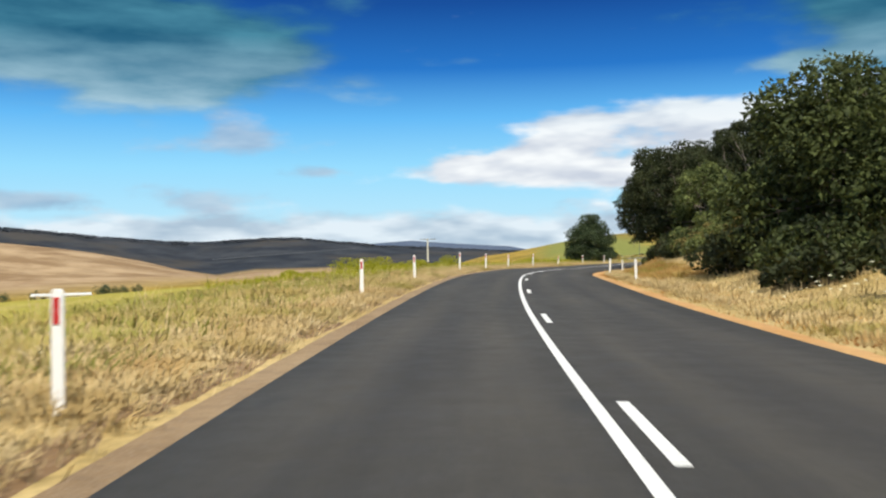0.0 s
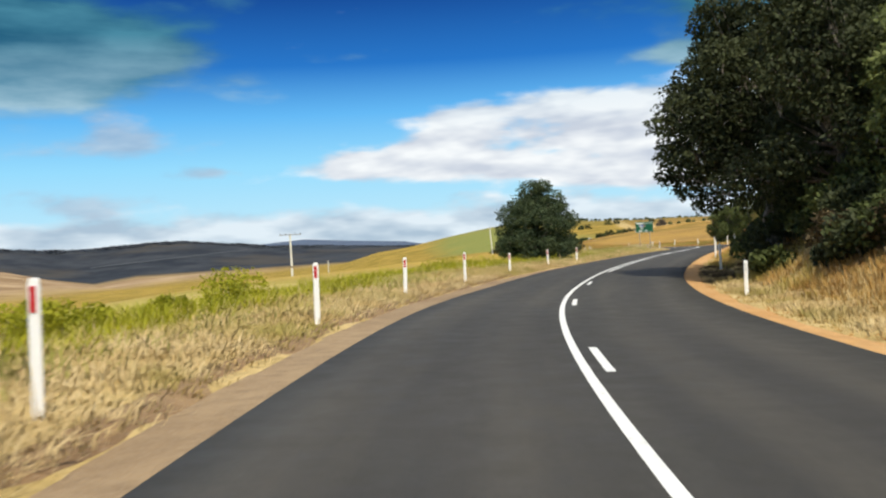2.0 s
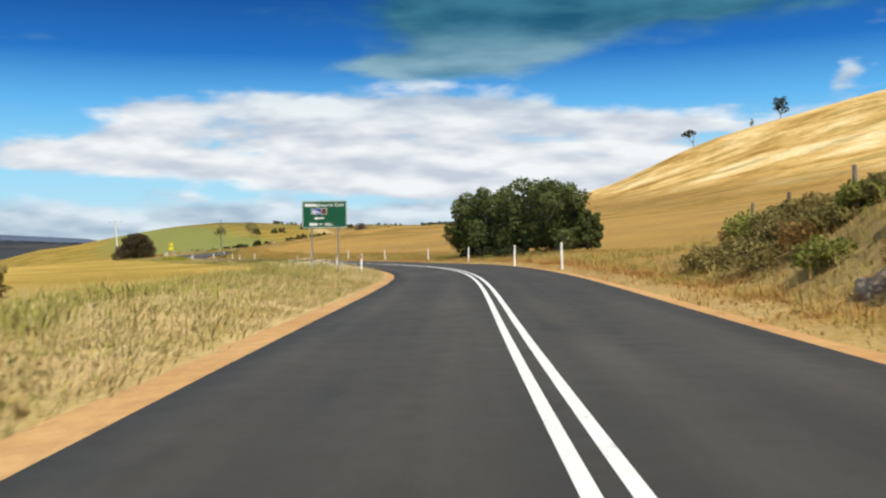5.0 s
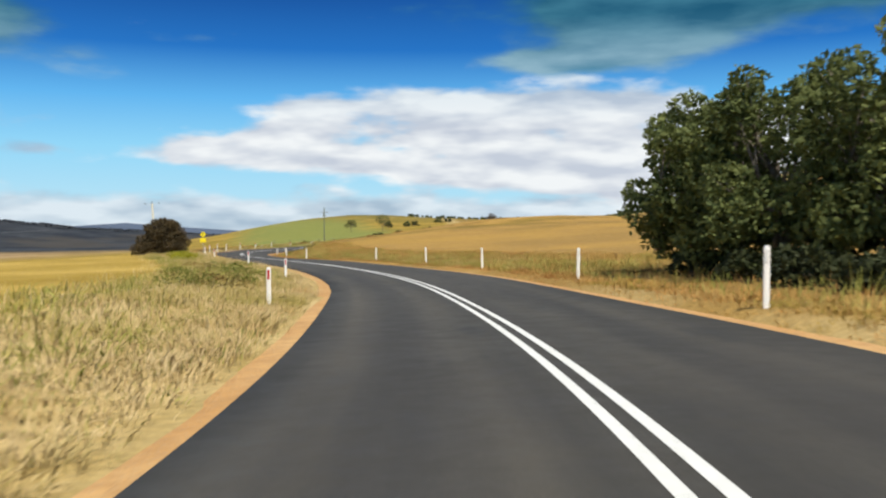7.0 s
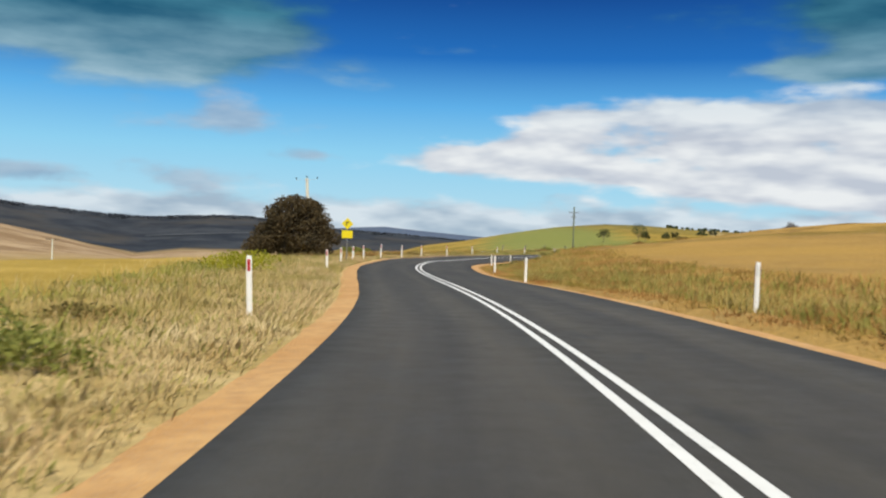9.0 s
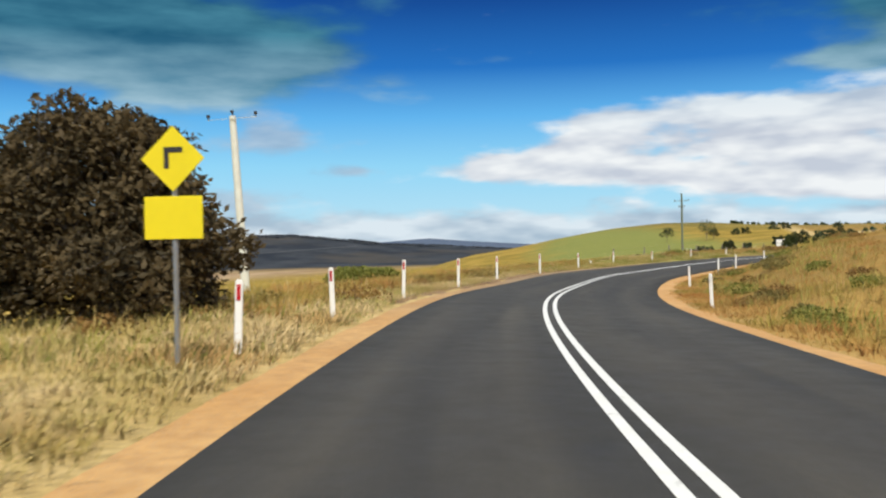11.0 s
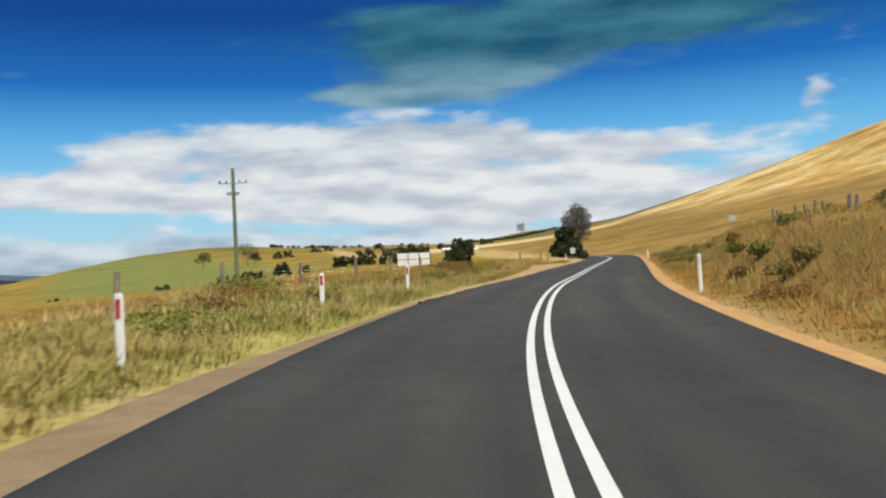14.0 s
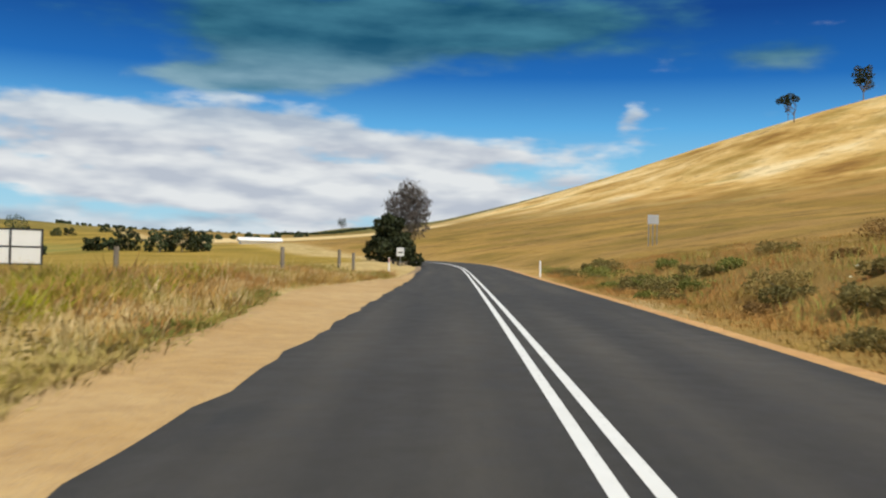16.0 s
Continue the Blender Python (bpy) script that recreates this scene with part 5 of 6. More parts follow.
def grass(name, n, mat, s_range, u_of, height, width, label, seed, blades=5, lean=0.6):
    """Tussocks of splayed narrow blades, strewn along the road between offsets: thick in drifts, thin and low between them."""
    rng = np.random.default_rng(seed)
    s = rng.uniform(*s_range, n)
    k = np.clip(np.searchsorted(STATION - S0, s), 0, len(STATION) - 1)
    off = u_of(s, rng, n)
    x0, y0 = ROAD[k, 0] + RIGHT[k, 0] * off, ROAD[k, 1] + RIGHT[k, 1] * off
    drift = patchy(x0, y0, 6.5, seed)
    keep = rng.random(n) < 0.70 + 0.30 * drift
    x0, y0, drift = x0[keep], y0[keep], drift[keep]
    n = len(x0)
    z0 = land(x0, y0)
    tall = height * (0.6 + 0.55 * rng.random(n) ** 1.5) * (1 + 0.35 * patchy(x0, y0, 3.1, seed + 4)) * (1 + 0.25 * drift)
    size = 0.6 + 0.9 * rng.random(n)
    x, y, z, tall, size = (np.repeat(a, blades) for a in (x0, y0, z0, tall, size))
    m = len(x)
    a = rng.uniform(0, 2 * np.pi, m)
    spread = 0.30 * size * np.sqrt(rng.random(m))
    bx, by = x + np.cos(a) * spread, y + np.sin(a) * spread
    h = tall * (0.55 + 0.6 * rng.random(m))
    ln = lean * h * (0.25 + 1.1 * rng.random(m))
    dx, dy = np.cos(a) * ln + 0.10 * h, np.sin(a) * ln + 0.06 * h
    w = width * (0.5 + 0.66 * rng.random(m))
    b = a + np.pi / 2 + rng.normal(size=m) * 0.7
    wx, wy = np.cos(b) * w / 2, np.sin(b) * w / 2
    at = 0.45
    v = np.stack([np.stack([bx, by, z - 0.04], 1),
                  np.stack([bx + dx * at * 0.55 - wx, by + dy * at * 0.55 - wy, z + h * at], 1), np.stack([bx + dx * at * 0.55 + wx, by + dy * at * 0.55 + wy, z + h * at], 1),
                  np.stack([bx + dx, by + dy, z + h * (1 - 0.25 * (ln / np.maximum(h, 0.01)) ** 2).clip(0.5, 1)], 1)], 1).reshape(-1, 3)
    i = np.arange(m)[:, None] * 4
    f = np.concatenate([i + np.array([0, 2, 1]), i + np.array([1, 2, 3])], 1).reshape(-1, 3)
    me = bpy.data.meshes.new(name)
    me.vertices.add(len(v))
    me.vertices.foreach_set("co", v.astype(np.float32).ravel())
    me.loops.add(len(f) * 3)
    me.loops.foreach_set("vertex_index", f.astype(np.int32).ravel())
    me.polygons.add(len(f))
    me.polygons.foreach_set("loop_start", np.arange(len(f), dtype=np.int32) * 3)
    me.update(calc_edges=True)
    me.materials.append(mat)
    return tagged(new(name, me), label, "grass", kind="stuff")


def left_of(a, b, power=1.0):
    return lambda s, rng, n: -(a + (b - a) * rng.random(n) ** power) - table(s, WIDER) * np.clip((8 - a) / 4, 0, 1) - table(s, [(286, 0), (294, 0.12), (318, 0.12), (326, 0)]) - table(s, [(0, 0), (384, 0), (388, 0.15), (396, 0.4), (401, 0.7), (405, 1.0), (409, 1.5), (412, 1.5), (416, 1.1), (421, 0.6), (428, 0), (500, 0)])


def right_of(a, b, power=1.0):
    return lambda s, rng, n: a + (b - a) * rng.random(n) ** power


grass("straw_grass_left", 33000, STRAW, (4, 345), left_of(3.95, 9.5, 1.7), 0.21, 0.022, "pale straw grass on the verge", 1, lean=1.15)
grass("meadow_grass_left", 8000, GREENGRASS, (4, 125), left_of(5.4, 13), 0.28, 0.030, "yellow-green meadow grass behind the straw verge", 26, lean=1.1)
grass("bank_grass_right", 7000, GOLD, (205, 300), right_of(5.2, 14), 0.36, 0.022, "tall russet grass along the roadside bank", 27, lean=0.5)
grass("hill_foot_grass", 9000, BRONZE, (352, 440), right_of(4.8, 17, 1.6), 0.27, 0.024, "bronze seeding grass at the foot of the hill", 28, lean=0.9)
grass("thin_grass_left", 2600, STRAW, (345, 430), left_of(4.2, 10, 1.3), 0.32, 0.026, "thin straw grass among the green", 11)
grass("dry_tall_grass", 6500, GOLD, (36, 84), right_of(5.4, 7.6), 0.34, 0.028, "tall dry brown grass at the foot of the trees", 17, lean=0.5)
grass("straw_grass_right", 12000, STRAW, (8, 79), right_of(4.4, 11, 1.7), 0.22, 0.026, "dry straw grass on the verge", 2, lean=0.75)
grass("bronze_grass_right", 11000, BRONZE, (296, 440), right_of(4.3, 13, 1.4), 0.2, 0.022, "reddish brown grass on the bank", 33, lean=1.1)
grass("russet_grass_right", 17000, GOLD, (95, 300), right_of(4.4, 15, 1.5), 0.23, 0.026, "russet seeding grass on the bank", 3, lean=1.1)
grass("green_grass_left", 15000, GREENGRASS, (4, 330), left_of(5.0, 11, 1.1), 0.26, 0.028, "yellow-green grass behind the verge", 4, lean=1.1)
grass("brown_verge_grass", 8000, GOLD, (378, 432), left_of(4.0, 8.5, 1.2), 0.27, 0.022, "gold and brown seeding grass by the gravel apron", 34, lean=1.0)
grass("long_green_grass", 13000, GREENGRASS, (325, 390), left_of(3.9, 7.6, 1.2), 0.26, 0.024, "long green seeding grass at the gravel edge", 7, lean=1.0)
grass("mustard_drift_left", 5200, MUSTARD, (36, 80), left_of(6.6, 13), 0.42, 0.03, "yellow-green flowering weeds behind the verge", 35, lean=0.8)
grass("green_drift_left", 3400, GREENGRASS, (198, 228), left_of(4.7, 9.5), 0.27, 0.026, "green weeds and grass among the straw", 36, lean=0.9)
grass("tall_gold_left", 5200, GOLD, (288, 340), left_of(5.2, 10), 0.42, 0.026, "tall golden grass behind the verge of the bend", 37, lean=0.8)
grass("apron_edge_grass", 2600, GREENGRASS, (383, 408), left_of(3.95, 4.5), 0.17, 0.024, "green grass creeping over the edge of the gravel apron", 38, lean=1.0)
grass("apron_weeds", 4200, MUSTARD, (388, 412), left_of(5.6, 9.5), 0.36, 0.028, "yellow-green weeds behind the gravel apron", 39, lean=0.9)
grass("gold_grass_left", 12000, GOLD, (320, 430), left_of(6.6, 20, 1.3), 0.28, 0.028, "golden brown grass along the paddock fence", 15, lean=1.1)
grass("cutting_grass", 8000, GOLD, (97, 152), right_of(4.6, 15), 0.24, 0.024, "straw grass between the scrub on the cutting", 21, lean=0.6)
grass("pale_edge_grass", 12000, STRAW, (4, 110), left_of(3.95, 6.2, 1.2), 0.20, 0.024, "pale dry grass falling over the gravel", 22, lean=1.2)
grass("tall_brown_grass", 9000, GOLD, (368, 412), left_of(5.6, 11.5, 1.0), 0.46, 0.026, "tall brown seeding grass before the hoarding", 16, lean=0.9)
grass("fluffy_grass_left", 10500, STRAW, (168, 292), left_of(3.95, 7.5, 1.3), 0.26, 0.02, "pale fluffy seeding grass on the verge", 31, lean=1.2)
grass("edge_grass_left", 8500, GREENGRASS, (100, 345), left_of(3.92, 5.8, 1.2), 0.17, 0.022, "short mixed grass creeping onto the gravel", 18, lean=0.8)
grass("weed_tufts_left", 7000, GREENGRASS, (100, 345), left_of(5.8, 10.5), 0.33, 0.026, "taller green weeds standing in the straw", 19, blades=7, lean=0.5)
grass("green_bank_grass", 6500, GREENGRASS, (200, 290), right_of(5.0, 9.0), 0.30, 0.022, "fresh green grass low on the bank", 32, lean=0.6)
grass("weed_tufts_right", 4500, GREENGRASS, (90, 430), right_of(5.0, 11.0), 0.38, 0.026, "taller green weeds on the bank", 20, blades=7, lean=0.5)
grass("short_grass_left", 14000, STRAW, (4, 345), left_of(3.95, 5.4), 0.11, 0.020, "short dry grass at the gravel edge", 12, lean=0.9)
grass("short_grass_right", 3400, RUSSET, (8, 79), right_of(3.85, 6.2), 0.10, 0.026, "matted orange dry grass at the gravel edge", 8, lean=1.2)
grass("orange_grass_right", 16000, RUSSET, (94, 430), right_of(3.85, 6.2), 0.10, 0.026, "matted orange dry grass below the bank", 23, lean=1.2)
# two dark layers that darken the ground where the trees shade it
grass("thicket_shade_litter", 3500, SHADE_LITTER, (184, 202), right_of(7.2, 13), 0.09, 0.06, "dark litter blades standing in for the shade under the thicket", 25, lean=1.6)
grass("shade_litter", 6500, SHADE_LITTER, (79, 95), right_of(4.0, 12), 0.08, 0.045, "dark litter blades on the earth under the trees, deepening the shade there", 24, lean=1.6)
grass("mustard_left", 8000, MUSTARD, (92, 126), left_of(6.5, 17), 0.5, 0.03, "yellow flowering mustard below the verge", 9)
grass("seed_heads_left", 5000, STRAW, (4, 430), left_of(4.3, 12, 1.3), 0.50, 0.012, "thin tall seed stalks standing out of the verge", 13, blades=4, lean=0.35)
grass("seed_heads_right", 3500, GOLD, (100, 430), right_of(5.2, 14, 1.3), 0.46, 0.012, "thin tall seed stalks on the bank", 14, blades=4, lean=0.35)


def flowers():
    """White flower heads scattered through the verge grass."""
    rng = np.random.default_rng(77)
    verts, faces = [], []
    for s0, side, n in ((163, -6.4, 130), (170, -7.5, 70), (366, -7.5, 50), (384, -8.5, 60), (392, -8.0, 40), (20, 6.5, 25), (402, 8.5, 40)):
        for _ in range(n):
            s, off = s0 + rng.normal() * 2.5, side + rng.normal() * 0.9
            k = int(np.argmin(np.abs(STATION - S0 - s)))
            x, y = ROAD[k, :2] + RIGHT[k] * off
            z = ground_at(x, y) + rng.uniform(0.35, 0.65)
            r = rng.uniform(0.03, 0.06)
            base = len(verts)
            for a in range(6):
                verts.append((x + r * math.cos(a * math.pi / 3), y + r * math.sin(a * math.pi / 3), z + rng.uniform(-0.01, 0.01)))
            verts.append((x, y, z + 0.015))
            faces += [(base + a, base + (a + 1) % 6, base + 6) for a in range(6)]
    return tagged(mesh_object("white_flowers", verts, faces, PETAL), "small white flower heads in the verge grass", "flowers", kind="stuff")


flowers()

# ---------------------------------------------------------------- signs, poles, fences, buildings


def rod(bm, p, q, r0, r1=None, sides=10):
    p, q = Vector(p), Vector(q)
    d = q - p
    m = Matrix.Translation((p + q) / 2) @ d.to_track_quat("Z", "Y").to_matrix().to_4x4()
    bmesh.ops.create_cone(bm, cap_ends=True, segments=sides, radius1=r0, radius2=r0 if r1 is None else r1, depth=d.length, matrix=m)
    return bm


def letters(text, size, x, y, z, mat, parent, name="lettering", align="LEFT"):
    cu = bpy.data.curves.new(name, "FONT")
    cu.body, cu.size, cu.align_x, cu.extrude, cu.offset, cu.space_character = text, size, align, 0.002, size * 0.018, 1.08
    ob = bpy.data.objects.new(name, cu)
    scene.collection.objects.link(ob)
    me = bpy.data.meshes.new_from_object(ob.evaluated_get(bpy.context.evaluated_depsgraph_get()))
    bpy.data.objects.remove(ob)
    me.transform(pose(x, y, z, 90, 0, 0))
    me.materials.clear()
    me.materials.append(mat)
    t = new(name, me)
    t.parent = parent
    return t


def turn_at(x, y):
    return -math.degrees(heading[road_frame(x, y)[0][0]])


def dam_sign():
    x, y = 41.15, 158.3
    z = ground_at(x, y)
    root = empty("direction_sign", pose(x, y, z, 0, 0, -24), "large green road sign with white lettering on two steel posts", "road sign")
    w, lo, hi = 1.06, 2.12, 3.42
    bm = bmesh.new()
    box(bm, -w, -0.012, lo, w, 0.012, hi, 0.01)
    part("board", bm, SIGN_GREEN, root, "green reflective board")
    bm = bmesh.new()
    for a in ((-w + 0.02, lo + 0.02, w - 0.02, lo + 0.042), (-w + 0.02, hi - 0.042, w - 0.02, hi - 0.02), (-w + 0.02, lo + 0.045, -w + 0.042, hi - 0.045), (w - 0.042, lo + 0.045, w - 0.02, hi - 0.045)):
        box(bm, a[0], -0.017, a[1], a[2], -0.013, a[3])
    part("border", bm, SIGN_WHITE, root, "white border")
    for px in (-0.62, 0.62):
        bm = bmesh.new()
        rod(bm, (px, 0.05, -0.3), (px, 0.05, hi - 0.1), 0.035)
        part("post", bm, STEEL, root, "round galvanised post")
    letters("gbourne Dam", 0.215, 0.93, -0.014, hi - 0.27, SIGN_WHITE, root, align="RIGHT")
    letters("N 300m", 0.19, 0.42, -0.014, lo + 0.12, SIGN_WHITE, root, align="RIGHT")
    bm = bmesh.new()
    box(bm, -0.93, -0.017, hi - 0.27, -0.36, -0.013, hi - 0.13)
    part("lettering_bar", bm, SIGN_WHITE, root)
    bm = bmesh.new()
    box(bm, -0.72, -0.017, lo + 0.12, -0.33, -0.013, lo + 0.25)
    part("lettering_bar", bm, SIGN_WHITE, root)
    bm = bmesh.new()
    box(bm, -0.62, -0.018, 2.78, 0.12, -0.013, 3.06)
    part("panel_edge", bm, SIGN_WHITE, root, "white edge of the symbol panels")
    bm = bmesh.new()
    box(bm, -0.60, -0.023, 2.80, -0.155, -0.019, 3.04)
    part("blue_panel", bm, SIGN_BLUE, root, "blue boat ramp symbol")
    bm = bmesh.new()
    box(bm, -0.135, -0.023, 2.80, 0.10, -0.019, 3.04)
    part("brown_panel", bm, SIGN_BROWN, root, "brown tourist symbol")
    bm = bmesh.new()
    vs = [bm.verts.new((a, -0.027, b)) for a, b in ((-0.57, 2.99), (-0.52, 3.0), (-0.2, 2.88), (-0.22, 2.84), (-0.57, 2.93))]
    bm.faces.new(vs)
    vs = [bm.verts.new((a, -0.027, b)) for a, b in ((-0.57, 2.90), (-0.36, 2.85), (-0.36, 2.82), (-0.57, 2.82))]
    bm.faces.new(vs)
    part("boat_symbol", bm, SIGN_WHITE, root)
    bm = bmesh.new()
    vs = [bm.verts.new((a, -0.017, b)) for a, b in ((-0.50, 2.60), (-0.36, 2.70), (-0.36, 2.635), (-0.02, 2.635), (-0.02, 2.565), (-0.36, 2.565), (-0.36, 2.50))]
    bm.faces.new(vs)
    part("arrow", bm, SIGN_WHITE, root)
    return root


dam_sign()


def warning_sign():
    x, y = 51.2, 271.5
    root = empty("warning_sign", pose(x, y, ground_at(x, y), 0, 0, turn_at(x, y) - 4), "yellow diamond bend warning sign above a yellow plate", "road sign")
    bm = bmesh.new()
    rod(bm, (0, 0.04, -0.3), (0, 0.04, 2.72), 0.03)
    part("post", bm, STEEL, root)
    bm = bmesh.new()
    bmesh.ops.create_cube(bm, size=1, matrix=Matrix.Translation((0, 0, 2.36)) @ pose(0, 0, 0, 0, 45, 0) @ Matrix.Diagonal((0.52, 0.012, 0.52, 1)))
    part("diamond", bm, SIGN_YELLOW, root)
    bm = bmesh.new()
    box(bm, -0.10, -0.012, 2.25, -0.04, -0.008, 2.43)
    box(bm, -0.10, -0.012, 2.43, 0.12, -0.008, 2.49)
    part("bend_symbol", bm, BLACK, root, "black bend arrow")
    bm = bmesh.new()
    box(bm, -0.34, -0.008, 1.46, 0.34, 0.008, 1.94, 0.004)
    part("plate", bm, SIGN_YELLOW, root)
    return root


warning_sign()


def hill_notice():
    x, y = 152.6, 415.4
    root = empty("hill_notice", pose(x, y, ground_at(x, y), 0, 0, turn_at(x, y)), "weathered grey plate on three thin posts on the hillside", "sign")
    for dx in (-0.34, 0.0, 0.34):
        bm = bmesh.new()
        rod(bm, (dx, 0.03, -0.4), (dx, 0.03, 2.45), 0.035)
        part("post", bm, STEEL, root, "thin grey steel post")
    bm = bmesh.new()
    box(bm, -0.45, -0.03, 1.75, 0.45, -0.018, 2.5, 0.004)
    part("plate", bm, ROOF, root, "dull grey metal plate")
    return root


hill_notice()


def power_pole(x, y, top, label, mat, arms, r=0.13, turn=0.0, tilt=0.0, places=(-0.92, -0.45, 0.45, 0.92), thick=0.035):
    z = ground_at(x, y)
    root = empty("power_pole", pose(x, y, z, 0, tilt, turn), label, "power pole", "power poles")
    h = top - z
    bm = bmesh.new()
    rod(bm, (0, 0, -0.6), (0, 0, h), r * 1.15, r * 0.85, 14)
    part("shaft", bm, mat, root, smooth=False)
    bm = bmesh.new()
    rod(bm, (0, 0, 1.15), (0, 0, 1.42), r * 1.16, r * 1.15, 14)
    part("band", bm, TIMBER, root, "dark band low on the shaft")
    for dz, half in arms:
        bm = bmesh.new()
        box(bm, -half, -0.02 - r - thick, h - dz - thick, half, 0.01 - r, h - dz + thick, 0.01)
        arm = part("crossarm", bm, TIMBER if thick > 0.03 else mat, root)
        for k in places:
            lift, back = (dz + 0.02, r) if k == 0 else (0, 0)
            bm = bmesh.new()
            rod(bm, (k * half, back - r, h - dz + lift + thick), (k * half, back - r, h - dz + lift + 0.13), 0.03, 0.03)
            rod(bm, (k * half, back - r, h - dz + lift + 0.10), (k * half, back - r, h - dz + lift + 0.21), 0.075, 0.06)
            part("insulator", bm, BLACK, arm, "dark glazed insulator")
    return root


power_pole(-2.9, 174.1, 1.9, "pale distant power pole with one crossarm", POLE_WOOD, [(0.15, 1.5)], 0.14, 20)
power_pole(45.5, 297.3, 2.46, "pale timber power pole with three dark insulators", POLE_WOOD, [(0.12, 0.98)], 0.155, 0, -3.4, (-0.94, 0, 0.98), 0.007)
power_pole(85.3, 398.5, 4.56, "grey-green timber power pole with two crossarms", POLE_GREEN, [(1.15, 1.1), (2.05, 0.45)], 0.15, -25)
power_pole(0.0, 352.0, -4.6, "distant pale power pole in the paddock", POLE_WOOD, [(0.15, 0.9)], 0.12, 10)


def white_board():
    x, y = 101.05, 400.1
    z = ground_at(x, y)
    root = empty("white_hoarding", pose(x, y, z, 0, 0, -14), "white panelled hoarding with a dark frame in the grass", "hoarding")
    w, lo, hi = 1.45, -3.66 - z, -2.50 - z
    n = 3
    for i in range(n):
        for j in range(2):
            bm = bmesh.new()
            a, b = -w + 2 * w * i / n, -w + 2 * w * (i + 1) / n
            c, d = lo + (hi - lo) * j / 2, lo + (hi - lo) * (j + 1) / 2
            box(bm, a + 0.03, -0.02, c + 0.025, b - 0.03, 0.02, d - 0.025)
            part("panel", bm, WALL_WHITE, root)
    for i in range(n + 1):
        bm = bmesh.new()
        a = -w + 2 * w * i / n
        box(bm, a - 0.035, -0.04, -0.3, a + 0.035, 0.045, hi + 0.02)
        part("upright", bm, BLACK, root, "dark steel upright")
    for c in (lo, (lo + hi) / 2, hi):
        bm = bmesh.new()
        box(bm, -w, -0.03, c - 0.025, w, 0.035, c + 0.025)
        part("rail", bm, BLACK, root, "dark steel rail")
    return root


white_board()


def shed():
    x, y = polar(26.2, 238, 94.4, 367.2)
    root = empty("farm_shed", pose(x, y, ground_at(x, y) - 1.9, 0, 0, -20), "long low farm shed with a white iron roof", "shed")
    bm = bmesh.new()
    box(bm, -5, -3, -2, 5, 3, 2.6)
    part("wall", bm, WALL_WHITE, root)
    bm = bmesh.new()
    v = [bm.verts.new(p) for p in ((-5.5, -3.4, 2.6), (5.5, -3.4, 2.6), (5.5, 0, 3.4), (-5.5, 0, 3.4), (5.5, 3.4, 2.6), (-5.5, 3.4, 2.6), (-5.5, -3.4, 2.45), (5.5, -3.4, 2.45), (5.5, 3.4, 2.45), (-5.5, 3.4, 2.45))]
    for f in ((0, 1, 2, 3), (3, 2, 4, 5), (0, 6, 7, 1), (5, 4, 8, 9), (6, 9, 8, 7), (0, 3, 5, 9, 6), (1, 7, 8, 4, 2)):
        bm.faces.new([v[i] for i in f])
    part("roof", bm, WALL_WHITE, root, "white iron roof")
    x, y = -217, 521
    root = empty("farmhouse", pose(x, y, ground_at(x, y), 0, 0, 22), "low white farmhouse with a pale flat roof in the valley", "house")
    bm = bmesh.new()
    box(bm, -13, -6, -1.5, 13, 6, 3.6)
    part("wall", bm, WALL_WHITE, root)
    bm = bmesh.new()
    box(bm, -16, -8, 3.6, 16, 8, 4.6, 0.1)
    part("roof", bm, SIGN_WHITE, root)
    for k in (-9.4, -4.8, 0.6, 6.4):
        bm = bmesh.new()
        box(bm, k - 1.2, -6.05, 1.0, k + 1.2, -5.99, 3.0)
        part("window", bm, BLACK, root, "dark window")


shed()


def fence_post_mesh(h, r):
    bm = bmesh.new()
    rod(bm, (0, 0, -0.3), (0, 0, h), r, r * 0.85, 8)
    bmesh.ops.bevel(bm, geom=[e for e in bm.edges if all(v.co.z > h - 0.01 for v in e.verts)], offset=0.015, segments=1, affect="EDGES")
    me = bpy.data.meshes.new("fence_post")
    bm.to_mesh(me)
    bm.free()
    me.materials.append(TIMBER)
    return me


def fence(name, spots, label, h=1.15, r=0.07, wires=(0.35, 0.7, 1.05)):
    """Split posts with sagging wires between them."""
    root = empty(name, Matrix(), label, "fence")
    me = fence_post_mesh(h, r)
    tops = []
    for x, y in spots:
        z = ground_at(x, y)
        o = new("post", me)
        o.parent = root
        o.matrix_basis = pose(x, y, z, random.uniform(-5, 5), random.uniform(-5, 5), random.uniform(0, 360))
        tops.append(Vector((x, y, z)))
    for wz in wires:
        verts, faces = [], []
        for a, b in zip(tops, tops[1:]):
            tube(verts, faces, [a + Vector((0, 0, wz)), (a + b) / 2 + Vector((0, 0, wz - 0.03)), b + Vector((0, 0, wz))], [0.003] * 3, 3)
        w = mesh_object("wire", verts, faces, STEEL)
        w.parent = root


def beside(s, off):
    k = int(np.argmin(np.abs(STATION - S0 - s)))
    return tuple(ROAD[k, :2] + RIGHT[k] * off)


fence("paddock_fence", [beside(s, -9.0 - 0.3 * math.sin(s)) for s in np.arange(351, 392, 6.5)], "old timber post and wire fence along the paddock", 1.0)
fence("hill_fence", [beside(s, 9.7 + 0.4 * math.sin(s * 0.21)) for s in np.arange(104, 156, 5.0)], "weathered timber fence posts above the cutting")
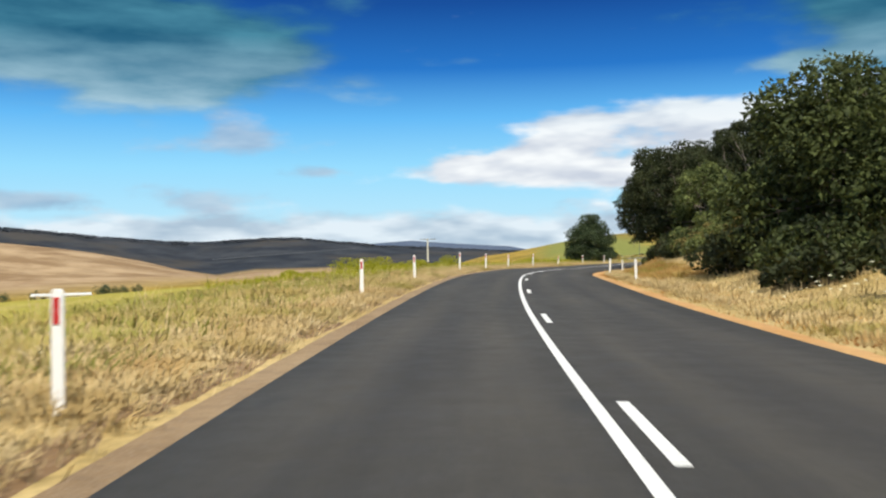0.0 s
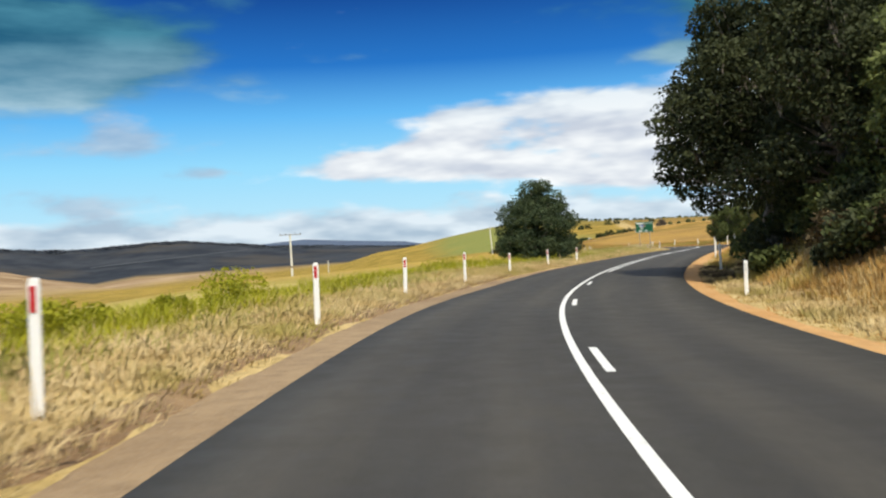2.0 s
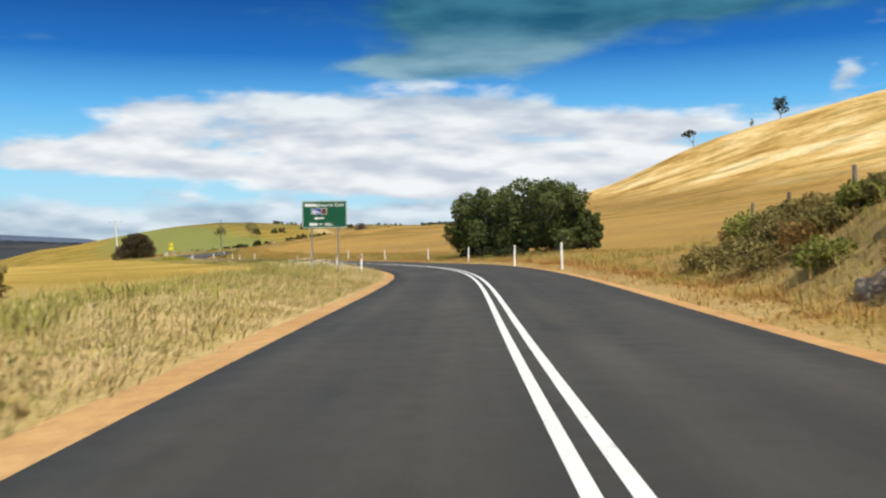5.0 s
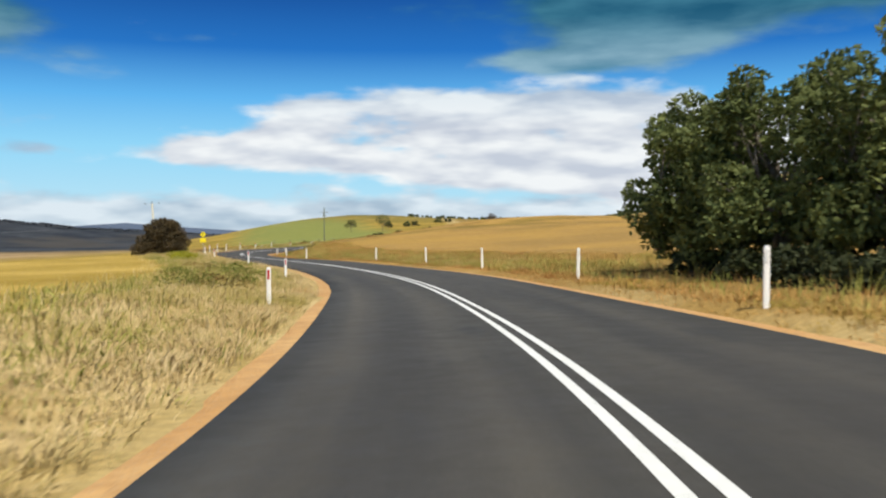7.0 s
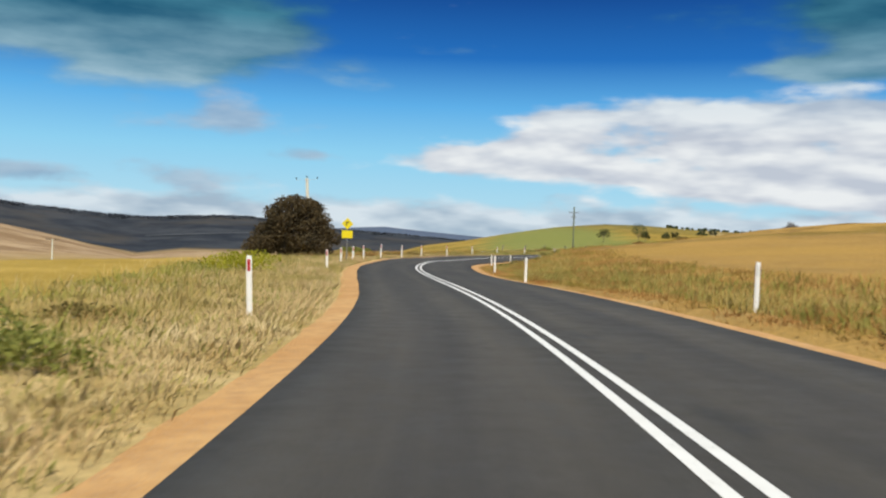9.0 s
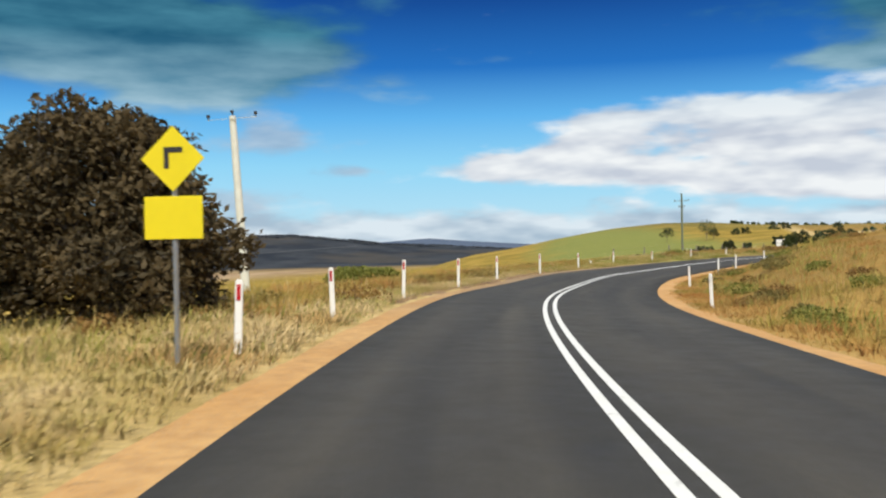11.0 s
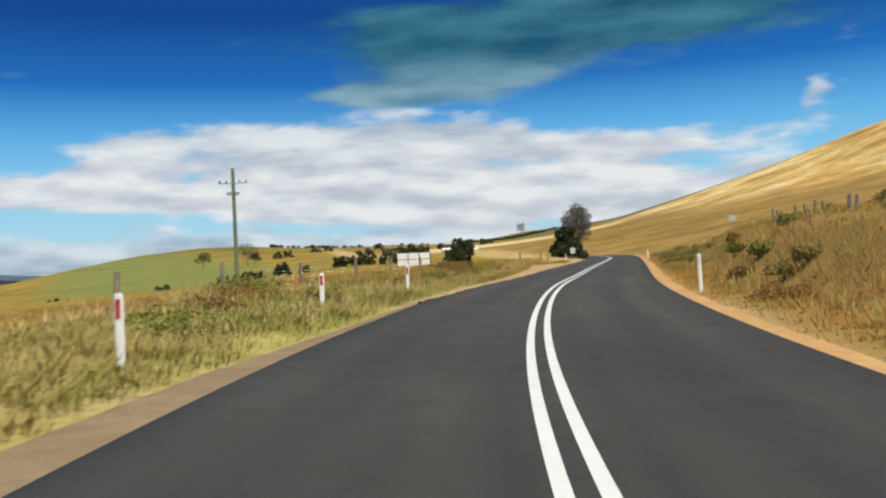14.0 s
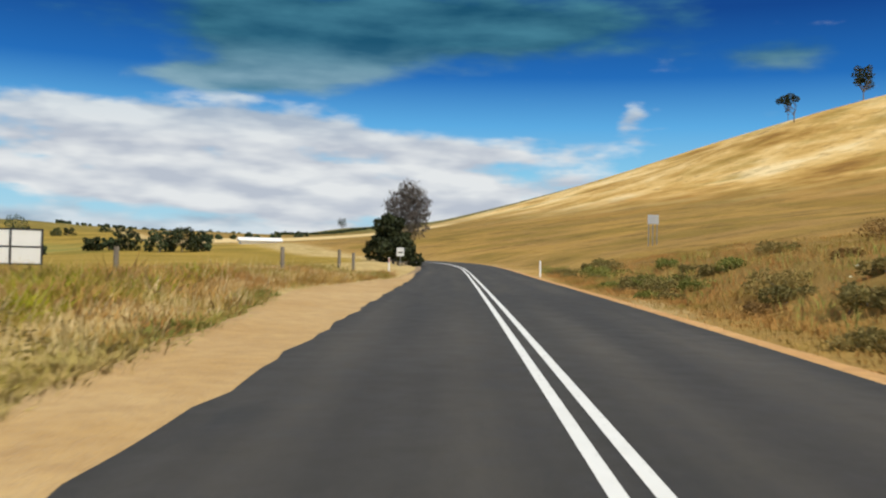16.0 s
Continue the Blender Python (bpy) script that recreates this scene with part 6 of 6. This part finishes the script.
fence("slope_fence", [beside(s, 8.6 + 0.35 * math.sin(s * 1.3)) for s in (366.5, 368.0, 369.2, 371.4, 372.8, 374.6, 377.4, 380.0, 383.0)], "close-set leaning timber fence posts deep in hillside grass", 0.55, 0.06, ())


def gate_posts():
    for i, (x, y) in enumerate(((103.0, 393.8), (110.5, 398.0), (117.6, 405.7), (118.6, 406.0))):
        root = empty("gate_post", pose(x, y, ground_at(x, y)), "grey weathered strainer post by the farm track", "post", "posts by the farm track")
        bm = bmesh.new()
        rod(bm, (0, 0, -0.3), (0, 0, 0.95), 0.085, 0.075, 10)
        part("shaft", bm, TIMBER, root)


gate_posts()


def layby():
    """Gravel apron where the farm track meets the road; it spreads over the edge of the asphalt."""
    k = np.where((STATION - S0 >= 362) & (STATION - S0 <= 440))[0]
    s = STATION[k] - S0
    outer = -(table(s, [(362, 3.2), (378, 3.35), (384, 3.75), (388, 4.1), (396, 4.4), (401, 4.7), (405, 5.0), (409, 5.5), (412, 5.5), (416, 5.1), (420, 4.6), (428, 3.6), (440, 3.2)]) + 0.08 * np.sin(s * 0.7) + 0.08 * np.sin(s * 1.9))
    inner = -(table(s, [(362, 3.12), (368, 2.9), (400, 2.8), (428, 2.72), (440, 3.1)]) + 0.05 * np.sin(s * 1.3) + 0.05 * np.sin(s * 3.1))
    cols = 8
    t = np.linspace(0, 1, cols)[None, :]
    off = outer[:, None] * (1 - t) + inner[:, None] * t
    x, y = ROAD[k, 0:1] + RIGHT[k, 0:1] * off, ROAD[k, 1:2] + RIGHT[k, 1:2] * off
    road_z = ROAD[k, 2:3] + BANK[k, None] * np.clip(off, -4.4, 4.4)
    z = np.maximum(land(x.ravel(), y.ravel()).reshape(x.shape) + 0.05, road_z + 0.012)
    z[:, -1] = (road_z + 0.002)[:, -1]
    z[:, 0] -= 0.16
    ob = mesh_object("gravel_apron", np.stack([x.ravel(), y.ravel(), z.ravel()], 1), grid_faces(len(k), cols)[:, ::-1], PALE_GRAVEL)
    tagged(ob, "bare tan gravel apron where a farm track meets the road", "gravel", kind="structure")


layby()


def rocks():
    """Slabs of broken rock that show in the face of the cutting, dipping away from the road."""
    for i in range(26):
        rng = random.Random(900 + i)
        s = rng.uniform(103, 114) if i < 11 else rng.uniform(86, 136)
        off = rng.uniform(5.9, 8.6)
        x, y = beside(s, off)
        bm = bmesh.new()
        bmesh.ops.create_icosphere(bm, subdivisions=3, radius=1)
        q = Vector((rng.random() * 9, rng.random() * 9, i))
        for v in bm.verts:
            c = v.co.copy()
            m = max(abs(c.x), abs(c.y), abs(c.z)) ** 0.7
            v.co = c / m * (0.8 + 0.35 * noise.noise(c * 1.1 + q) + 0.14 * noise.noise(c * 3.4 + q) + 0.06 * noise.noise(c * 9 + q))
        big = 1.2 if i < 11 else 1.05 if s > 98 and s < 118 else 0.7
        bm.transform(Matrix.Diagonal((rng.uniform(0.25, 0.55) * big, rng.uniform(0.45, 1.1) * big, rng.uniform(0.2, 0.45) * big, 1)))
        me = bpy.data.meshes.new("rock")
        bm.to_mesh(me)
        bm.free()
        me.materials.append(ROCK)
        o = new("rock", me)
        o.matrix_basis = pose(x, y, ground_at(x, y) - 0.12 * big, rng.uniform(18, 42), rng.uniform(-30, -8), turn_at(x, y) + rng.uniform(-25, 25))
        tagged(o, "grey weathered rock slab half buried in the cutting", "rock", "rocks in the cutting")


rocks()


def valley_trees():
    for i, (x, y, h) in enumerate(((-196, 530, 8), (-203, 545, 9), (-188, 527, 7), (-238, 533, 8), (-250, 520, 8), (-270, 512, 9), (-180, 540, 8), (-192, 552, 8))):
        small_bush(x, y, h, h * 0.6, CYPRESS, 880 + i, "dark tree round the farmhouse in the valley", 900, 0.6, "farm_tree", "trees round the farmhouse", "tree")


valley_trees()


def pale_stone():
    x, y = 63.2, 330.3
    bm = bmesh.new()
    bmesh.ops.create_icosphere(bm, subdivisions=2, radius=0.15)
    for q in bm.verts:
        q.co *= 0.85 + 0.3 * noise.noise(q.co * 6)
        q.co.z *= 1.2
    me = bpy.data.meshes.new("white_stone")
    bm.to_mesh(me)
    bm.free()
    me.materials.append(WALL_WHITE)
    o = new("white_stone", me)
    o.matrix_basis = pose(x, y, ground_at(x, y) + 0.1)
    tagged(o, "small white painted stone in the verge grass", "stone")


pale_stone()


def forest_track():
    """A pale cleared line that climbs across the face of the wooded range."""
    verts, faces = [], []
    r = np.arange(1700, 2520, 5.0)
    for i, az in enumerate(np.linspace(-19.5, -7.5, 40)):
        want = table(az, [(-19.5, -0.62), (-13, -0.2), (-7.5, 0.12)])
        x, y = 60 + r * math.sin(radians(az)), 260 + r * math.cos(radians(az))
        z = land(x, y)
        k = int(np.argmax(np.degrees(np.arctan((z + 1.7) / r)) >= want))
        k = max(k, 2)
        verts += [(x[k - 1], y[k - 1], z[k - 1] + 1.2), (x[k + 1], y[k + 1], z[k + 1] + 1.2)]
        if i:
            faces.append((2 * i - 2, 2 * i, 2 * i + 1, 2 * i - 1))
    ob = mesh_object("forest_track", verts, faces, PALE_TRACK)
    tagged(ob, "thin pale cleared line across the wooded range", "track", kind="structure")


PALE_TRACK = plain("pale_track", (0.085, 0.092, 0.10), 0.95, vary=0.3, scale=0.05)
forest_track()


def far_sign():
    x, y = 137.3, 428.8
    z = ground_at(x, y)
    root = empty("small_sign", pose(x, y, z, 0, 0, -36), "small white road sign at the bend ahead", "road sign")
    bm = bmesh.new()
    rod(bm, (0, 0.04, -0.3), (0, 0.04, 1.5), 0.03)
    part("post", bm, STEEL, root)
    bm = bmesh.new()
    box(bm, -0.3, -0.01, 0.85, 0.3, 0.01, 1.55, 0.004)
    part("plate", bm, SIGN_WHITE, root)
    bm = bmesh.new()
    box(bm, -0.2, -0.016, 1.1, 0.2, -0.011, 1.2)
    part("lettering_bar", bm, BLACK, root)


far_sign()
